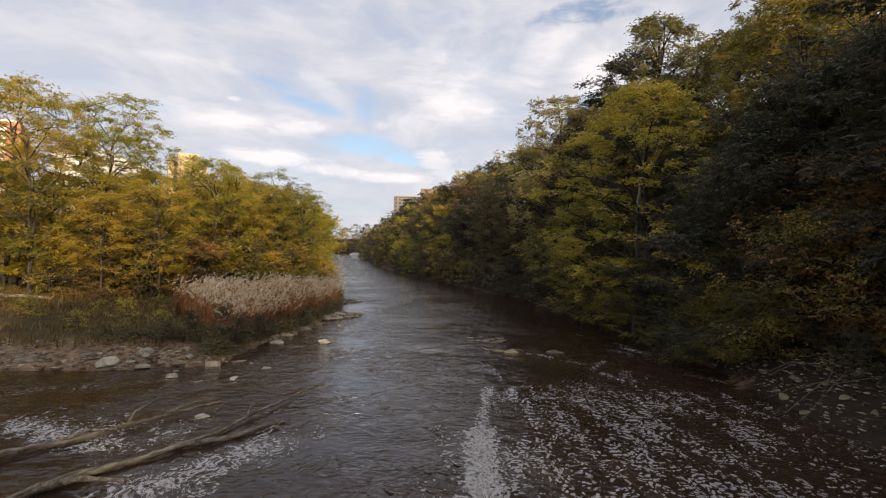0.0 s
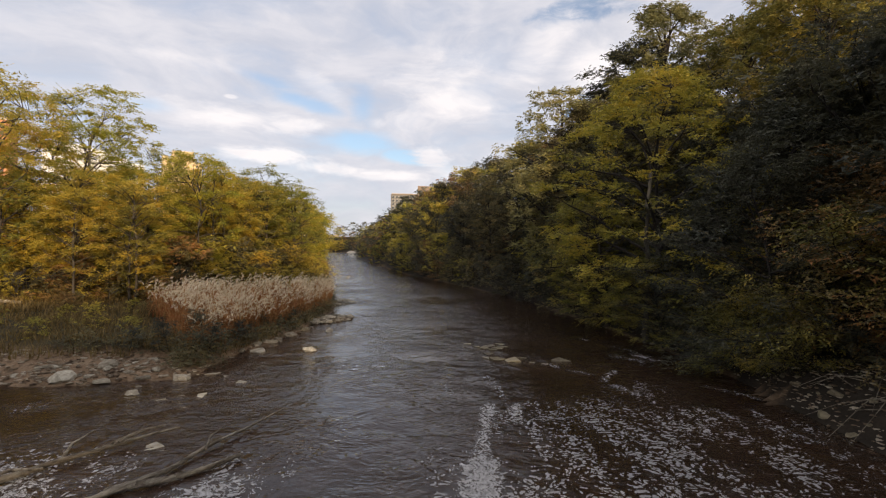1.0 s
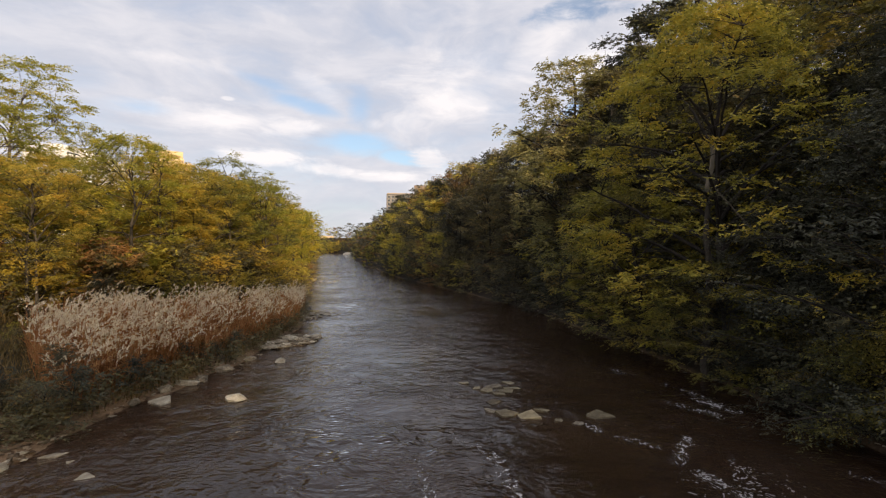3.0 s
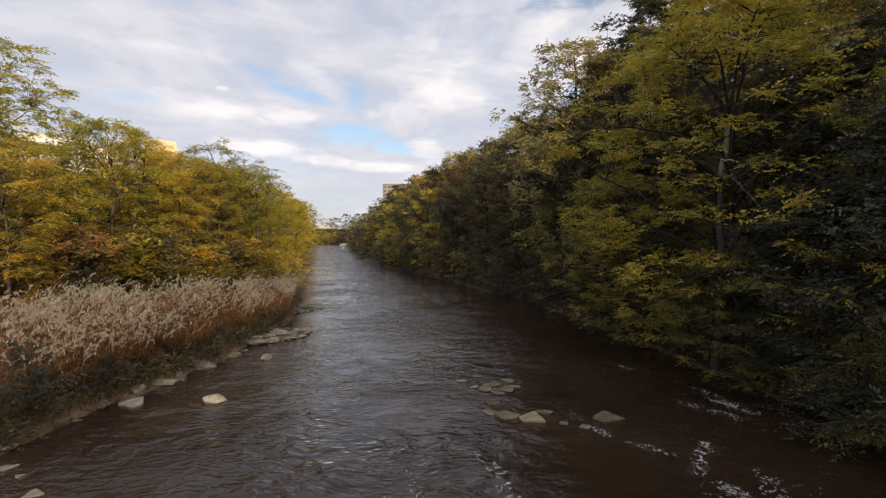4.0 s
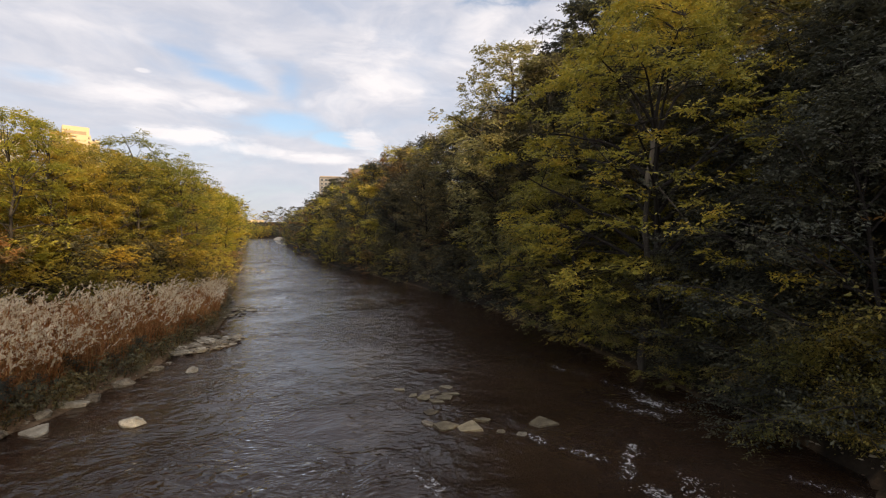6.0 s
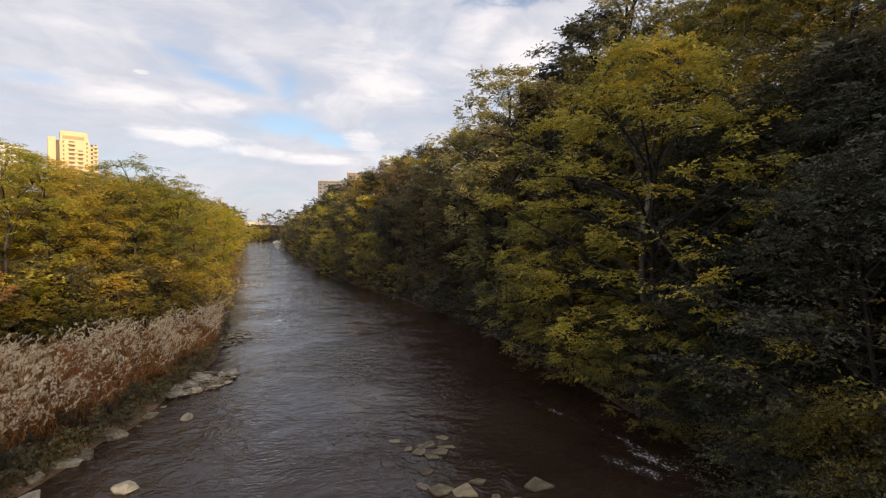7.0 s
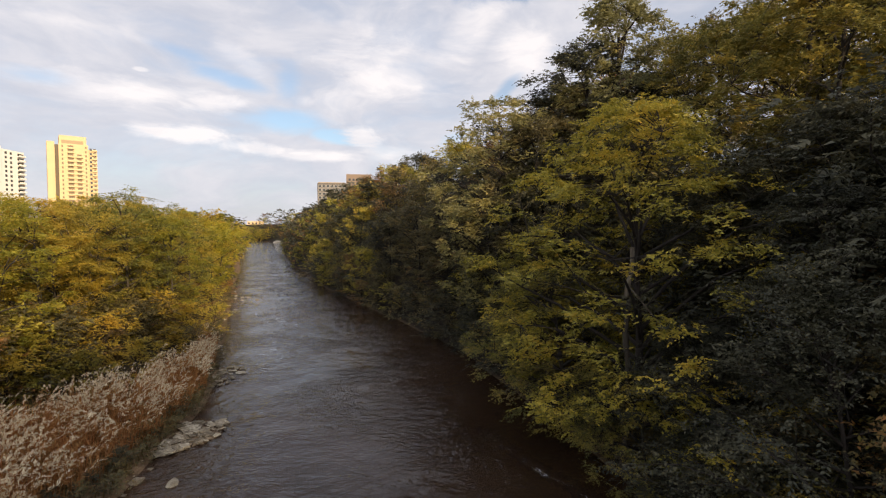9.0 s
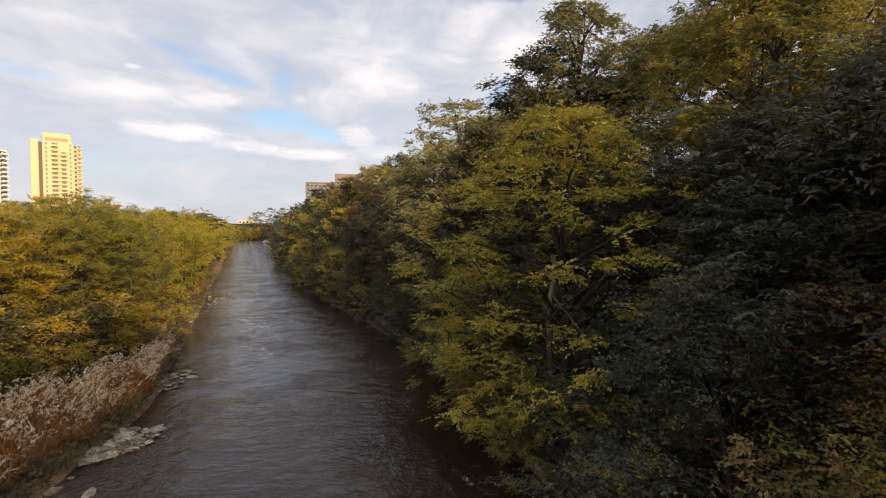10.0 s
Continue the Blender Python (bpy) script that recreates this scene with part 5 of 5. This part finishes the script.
# ---- foam ----


# the first three bands paint a white sky reflection with the foam material
FOAM_AND_GLINT_BANDS = [(0.70, 5.4, 0.82, 8.6, 0.22, 1.5), (0.82, 8.6, 1.1, 11.2, 0.15, 1.1), (1.5, 10.4, 1.7, 11.3, 0.16, 1.0), (-3.6, 6.0, -2.5, 7.7, 0.45, 1.0), (-6.8, 8.3, -4.7, 7.5, 0.40, 0.95), (-4.7, 6.8, -4.0, 8.3, 0.28, 0.7),
              (-0.62, 14.9, 0.05, 13.5, 0.10, 0.58), (0.05, 13.5, 0.45, 11.9, 0.11, 0.72), (0.67, 14.2, 1.3, 13.4, 0.10, 0.62), (1.3, 13.4, 1.55, 11.7, 0.12, 0.82), (4.0, 21.5, 4.95, 19.0, 0.11, 0.55), (4.95, 19.0, 5.6, 17.8, 0.12, 0.75),
              (5.6, 17.8, 6.1, 16.3, 0.14, 0.72), (5.95, 16.3, 6.25, 15.6, 0.18, 1.0), (4.9, 16.3, 5.9, 15.3, 0.22, 0.66), (4.0, 14.3, 4.8, 15.2, 0.18, 0.55), (4.6, 14.2, 4.0, 13.3, 0.15, 0.8), (3.2, 14.5, 3.05, 14.8, 0.09, 0.95), (3.4, 14.3, 3.95, 13.8, 0.12, 0.75),
              (4.15, 12.9, 4.25, 12.2, 0.2, 0.75), (6.3, 13.0, 7.0, 12.1, 0.13, 0.65), (-9.6, 9.4, -7.4, 10.6, 0.5, 0.6), (-3.5, 32.5, -2.0, 31.6, 0.4, 0.55), (-4.6, 41.0, -2.4, 40.4, 0.4, 0.5), (5.0, 12.0, 6.6, 9.6, 0.13, 0.7), (6.4, 10.0, 7.1, 8.4, 0.15, 0.6)]
FLECK_BANDS = [(2.3, 10.4, 2.6, 5.2, 0.75, 0.85), (3.5, 10.6, 4.0, 5.0, 0.8, 0.95), (4.2, 12.6, 4.6, 10.6, 0.35, 0.6), (4.9, 12.9, 4.8, 11.3, 0.3, 0.55), (5.0, 10.8, 5.6, 6.0, 0.6, 0.72), (6.3, 10.8, 7.0, 7.0, 0.35, 0.45), (1.0, 8.0, 1.4, 5.0, 0.7, 0.8), (-3.2, 6.6, -2.4, 8.2, 0.5, 0.45), (-6.5, 8.6, -4.5, 8.0, 0.5, 0.55)]


def foam_amount(x, y, bands):
    """How much foam, or reflection painted as foam, lies at each place: bands along the current and below the shallows.
    """
    out = np.zeros_like(x)
    for x0, y0, x1, y1, width, amount in bands:
        d = np.array([x1 - x0, y1 - y0])
        f = np.clip(((x - x0) * d[0] + (y - y0) * d[1]) / d.dot(d), 0, 1)
        r = np.hypot(x - x0 - f * d[0], y - y0 - f * d[1])
        out = np.maximum(out, amount * np.exp(-(r / (width * 1.5)) ** 2))
    return out


def foam_material():
    mat, n = material("foam_lace")
    pos = place_of(n)
    amount = n.add("ShaderNodeAttribute")
    amount.attribute_name = "amount"
    warp = n.add("ShaderNodeTexNoise", {"Vector": pos, "Scale": 2.2, "Detail": 3.0}).outputs["Color"]
    moved = n.add("ShaderNodeVectorMath", {0: pos, 1: n.add("ShaderNodeVectorMath", {0: warp, 1: (0.5, 0.5, 0.0)}, operation="MULTIPLY").outputs[0]}, operation="ADD").outputs[0]
    flow = n.add("ShaderNodeMapping", {"Vector": moved, "Scale": (1.0, 0.7, 1.0)}).outputs[0]
    lace = n.math("SUBTRACT", 1.0, n.math("MULTIPLY", n.math("ABSOLUTE", n.math("SUBTRACT", n.noise(flow, 6.5, 4.0, 0.65), 0.5)), 6.0))
    crumbs = n.noise(flow, 20.0, 3.0, 0.65)
    streak = n.noise(n.add("ShaderNodeMapping", {"Vector": moved, "Scale": (2.4, 0.35, 1.0)}).outputs[0], 1.0, 2.0)
    total = n.math("ADD", n.math("MULTIPLY", lace, 0.45), n.math("ADD", n.math("MULTIPLY", crumbs, 0.9), n.math("MULTIPLY", streak, 0.7)))
    total = n.math("MULTIPLY_ADD", amount.outputs["Fac"], 0.62, total)
    fac = n.math("MULTIPLY", n.step(total, 1.56, 1.80), n.step(amount.outputs["Fac"], 0.03, 0.3))
    # drifting flecks: one rounded crumb in some of the cells
    many = n.add("ShaderNodeAttribute")
    many.attribute_name = "flecks"
    ragged = n.add("ShaderNodeVectorMath", {0: moved, 1: n.add("ShaderNodeVectorMath", {0: n.add("ShaderNodeTexNoise", {"Vector": pos, "Scale": 16.0}).outputs["Color"], 1: (0.05, 0.05, 0.0)}, operation="MULTIPLY").outputs[0]}, operation="ADD").outputs[0]
    cells = n.add("ShaderNodeTexVoronoi", {"Vector": ragged, "Scale": 18.0})
    chance = n.add("ShaderNodeSeparateColor", {0: cells.outputs["Color"]}).outputs[0]
    trail = n.noise(n.add("ShaderNodeMapping", {"Vector": pos, "Scale": (2.6, 0.6, 1.0)}).outputs[0], 1.2, 4.0)
    reach = n.math("ADD", n.math("MULTIPLY", chance, 0.5), n.math("ADD", n.math("MULTIPLY", many.outputs["Fac"], 0.42), n.math("MULTIPLY", trail, 1.5)))
    reach = n.math("MULTIPLY", n.step(reach, 1.05, 1.55), 0.58)
    fleck = n.step(n.math("SUBTRACT", reach, cells.outputs["Distance"]), 0.0, 0.06)
    fleck = n.math("MULTIPLY", fleck, n.step(many.outputs["Fac"], 0.05, 0.25))
    lacework = n.math("MULTIPLY", fac, n.step(crumbs, 0.3, 0.65, 0.3, 0.85))
    white = n.add("ShaderNodeBsdfDiffuse", {"Color": n.mix(crumbs, (0.33, 0.31, 0.29), (0.60, 0.575, 0.55))}).outputs[0]
    clear = n.add("ShaderNodeBsdfTransparent").outputs[0]
    finish(n, n.add("ShaderNodeMixShader", {0: n.math("MAXIMUM", lacework, n.math("MULTIPLY", fleck, 0.62)), 1: clear, 2: white}).outputs[0])
    return mat


def build_foam():
    lace = foam_material()
    for x0, x1, y0, y1 in ((-0.9, 7.6, 2.6, 22.5), (-10.5, -1.6, 3.4, 11.2)):
        xs, ys = np.arange(x0, x1, 0.11), np.arange(y0, y1, 0.11)
        gx, gy = np.meshgrid(xs, ys)
        amount, flecks = foam_amount(gx, gy, FOAM_AND_GLINT_BANDS), foam_amount(gx, gy, FLECK_BANDS)
        verts = [(x, y, water_z(x, y) + 0.008) for x, y in zip(gx.ravel(), gy.ravel())]
        w = len(xs)
        i, j = np.meshgrid(np.arange(len(ys) - 1), np.arange(w - 1), indexing="ij")
        a = (i * w + j)[np.maximum(amount, flecks)[:-1, :-1] > 0.04]
        me = raw_mesh("foam", verts, np.stack([a, a + 1, a + w + 1, a + w], -1), mat=lace, smooth=True)
        me.attributes.new("amount", "FLOAT", "POINT").data.foreach_set("value", amount.ravel().astype(np.float32))
        me.attributes.new("flecks", "FLOAT", "POINT").data.foreach_set("value", flecks.ravel().astype(np.float32))
        tagged(new("foam", me), "white lacy foam and painted pale sky reflection on the brown water", "foam", kind="stuff")


build_foam()

# ---- buildings ----


def polar(angle, distance, unit=1.0):
    """A place seen at this angle to the side (degrees, right positive) from over the river."""
    return 0.68 * unit + math.sin(radians(angle)) * distance, 7.0 * unit + math.cos(radians(angle)) * distance


def slab_block(parent, name, x0, y0, x1, y1, z1, mat, z0=0.0, bevel=0.15):
    return part(name, box_bm(x0, y0, z0, x1, y1, z1, bevel), mat, parent)


def window_row(parent, xs, y, z, w, h, mat=SHADE_GLASS, meshes={}):
    key = (round(w, 2), round(h, 2), mat.name)
    if key not in meshes:
        bm = box_bm(-w / 2, -0.08, 0, w / 2, 0.1, h)
        meshes[key] = bpy.data.meshes.new("window")
        bm.to_mesh(meshes[key])
        bm.free()
        meshes[key].materials.append(mat)
    for x in xs:
        ob = child("window", meshes[key], parent)
        ob.matrix_basis = pose(x, y, z)


def balcony_mesh(w, depth, mat, cache={}):
    key = (w, depth, mat.name)
    if key not in cache:
        bm = bmesh.new()
        for x0, y0, z0, x1, y1, z1 in ((-w / 2, -depth, -0.1, w / 2, 0, 0.12), (-w / 2, -depth, 0.12, w / 2, -depth + 0.15, 1.1)):
            bmesh.ops.create_cube(bm, size=1.0, matrix=Matrix.Translation(((x0 + x1) / 2, (y0 + y1) / 2, (z0 + z1) / 2)) @ Matrix.Diagonal((x1 - x0, y1 - y0, z1 - z0, 1)))
        cache[key] = bpy.data.meshes.new("balcony")
        bm.to_mesh(cache[key])
        bm.free()
        cache[key].materials.append(mat)
    return cache[key]


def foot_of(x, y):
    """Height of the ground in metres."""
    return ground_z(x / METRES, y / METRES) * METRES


def gold_tower():
    x, y = polar(-30.25, 420, METRES)
    g = foot_of(x, y)
    base = new("apartment_tower")
    base.matrix_basis = pose(x, y, g, 0, 0, 30.25 + 3)
    H = 75.1 - g
    slab_block(base, "wall", -13.8, 1.0, -9.6, 16, H + 0.6, CONCRETE_GOLD)
    slab_block(base, "wall", -9.6, 2.6, -7.6, 16, H - 1, RECESS_SHADE)
    slab_block(base, "wall", -7.6, -1.0, 8.6, 18, H - 0.4, CONCRETE_GOLD)
    slab_block(base, "wall", 8.6, 1.5, 13.8, 16, H - 3.2, CONCRETE_GOLD)
    slab_block(base, "roof", -7.2, 0.5, 7.8, 14, H + 5.2, CONCRETE_GOLD, H - 0.6)
    slab_block(base, "roof", -6.0, -0.4, 6.0, 12, H + 2.0, RECESS, H - 0.6)
    for i in range(21):
        z = H - 3.4 - i * 2.88
        if z < 1:
            break
        window_row(base, (-5.6,), -1.0, z + 0.3, 0.9, 1.5, BALCONY_SHADE)
        window_row(base, (-1.2,), -1.0, z, 3.2, 1.9, BALCONY_SHADE)
        window_row(base, (3.6,), -1.0, z, 2.6, 1.9, BALCONY_SHADE) if i > 1 else None
        window_row(base, (7.3,), -1.0, z + 0.3, 0.9, 1.5, BALCONY_SHADE)
        window_row(base, (10.2, 12.4), 1.5, z - 0.4, 1.3, 1.6)
        for bx in (-1.2, 3.6):
            if bx < 0 or i > 1:
                child("balcony", balcony_mesh(3.6, 1.3, CONCRETE_GOLD), base).matrix_basis = pose(bx, -1.0, z - 0.5)
        child("balcony", balcony_mesh(2.6, 1.2, CONCRETE_GOLD), base).matrix_basis = pose(12.2, 1.5, z - 0.8)
    tagged(base, "sunlit buff-brick high-rise apartment tower with balconies", "apartment tower", "distant buildings")


def white_tower():
    x, y = -234.6, 319.0
    g = foot_of(x, y) - 0.3
    base = new("apartment_tower")
    # its long side runs away from the river, the far end lower
    base.matrix_basis = pose(x, y, g, 0, 0, math.degrees(math.atan2(50.3, 1.9)))
    H = 67.9 - g
    slab_block(base, "wall", 30, 0, 50, 16, H - 1.4, CONCRETE_WHITE)
    slab_block(base, "wall", -20, -1.2, 30, 17, H, CONCRETE_WHITE)
    slab_block(base, "roof", -8, 4, 20, 12, H + 2.5, CONCRETE_WHITE, H - 0.4)
    for i in range(19):
        z = H - 4.2 - i * 2.88
        if z < 1:
            break
        window_row(base, (46.8,), 0.0, z, 5.0, 1.5)
        window_row(base, (35, 39), 0.0, z, 1.6, 1.5)
        window_row(base, (27,), -1.2, z, 1.6, 1.5)
        window_row(base, (16, -4), -1.2, z, 10.0, 1.7)
        for bx, by, w in ((46.8, 0.0, 5.6), (16, -1.2, 10.6), (-4, -1.2, 10.6)):
            child("balcony", balcony_mesh(w, 1.4, CONCRETE_WHITE), base).matrix_basis = pose(bx, by, z - 0.6)
    tagged(base, "sunlit white concrete high-rise apartment slab with balconies", "apartment tower", "distant buildings")


def brick_block():
    x, y = polar(-7.57, 400, METRES)
    g = foot_of(x, y) - 0.5
    base = new("apartment_block")
    base.matrix_basis = pose(x, y, g, 0, 0, 4)
    # the lower wing has its shade in the brick colour
    slab_block(base, "wall", 0, 0, 22.6, 16, 53.1 - g, SHADED_BRICK)
    slab_block(base, "wall", 22.6, -1.0, 42, 17, 60.3 - g, BRICK_BROWN)
    slab_block(base, "roof", 0.6, 0.6, 22, 15, 53.7 - g, RECESS, 52.9 - g)
    for i in range(9):
        z = 53.1 - g - 3.4 - i * 3.0
        window_row(base, np.arange(2.0, 21.5, 3.1), 0.03, z - 0.3, 2.5, 2.3, FRAME_PALE)
        window_row(base, np.arange(2.0, 21.5, 3.1), -0.02, z, 1.9, 1.7)
        window_row(base, np.arange(25.2, 41, 3.1), -1.0, z + 5.4, 1.7, 1.7)
    tagged(base, "brown brick apartment block above the wooded hill", "apartment block", "distant buildings")


def red_block():
    x, y = -165.0, 183.0
    g = foot_of(x, y) - 0.3
    base = new("apartment_tower")
    base.matrix_basis = pose(x, y, g, 0, 0, 32)
    H = 53.0 - g
    slab_block(base, "wall", -26, 0, 0, 15, H, BRICK_RED)
    slab_block(base, "roof", -25.4, 0.6, -0.6, 14.4, H + 0.8, CONCRETE_WHITE, H - 0.2)
    for i in range(16):
        z = H - 3.2 - i * 2.9
        window_row(base, (-23.5, -17.5, -9.5, -2.2), 0.0, z, 1.7, 1.6)
        for bx in (-20.5, -13.5, -5.8):
            window_row(base, (bx,), 0.0, z - 0.4, 2.6, 2.0, BALCONY_SHADE)
            child("balcony", balcony_mesh(3.4, 1.3, CONCRETE_WHITE), base).matrix_basis = pose(bx, 0.0, z - 0.6)
    tagged(base, "sunlit orange-red brick apartment tower with white balconies", "apartment tower", "distant buildings")


def low_block(angle, distance, w, h, mat, label):
    x, y = polar(angle, distance)
    g = ground_z(x, y) - 0.3
    base = new("low_building")
    base.matrix_basis = pose(x, y, g, 0, 0, -angle)
    slab_block(base, "wall", -w / 2, 0, w / 2, 12, h - g, mat)
    for i in range(3):
        window_row(base, np.arange(-w / 2 + 1.5, w / 2 - 1, 3.0), 0.0, h - g - 2.6 - 3 * i, 1.5, 1.5)
    tagged(base, label, "building", "distant buildings")


low_block(-14.3, 470, 14, 14.5, CONCRETE_GOLD, "pale sunlit low building beyond the river bend")
low_block(-12.9, 500, 12, 12.0, CONCRETE_WHITE, "white low building beyond the river bend")

# ---- far gravel bar ----
rg = np.random.default_rng(77)
bar = []
for i in range(40):
    for j in range(9):
        f, g = i / 39, j / 8
        y = 225 + 60 * f
        x = bank(RIGHT, y) - 5.5 * math.sin(f * math.pi) * (1 - g) + 1.5
        bar.append((x + rg.normal(0, 0.25), y, -0.15 + 1.3 * math.sin(f * math.pi) * math.sin(min(g * 1.6, 1) * math.pi / 2) + rg.normal(0, 0.05)))
a = (np.arange(39)[:, None] * 9 + np.arange(8)[None]).ravel()
tagged(new("gravel_bar", raw_mesh("gravel_bar", bar, np.stack([a, a + 1, a + 10, a + 9], -1), mat=STONE, smooth=False)), "pale gravel bar at the river bend", "gravel bar", kind="structure")

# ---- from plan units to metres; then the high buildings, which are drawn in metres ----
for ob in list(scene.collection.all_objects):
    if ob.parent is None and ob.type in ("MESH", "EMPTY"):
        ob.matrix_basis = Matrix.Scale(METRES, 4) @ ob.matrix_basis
gold_tower()
white_tower()
brick_block()
red_block()
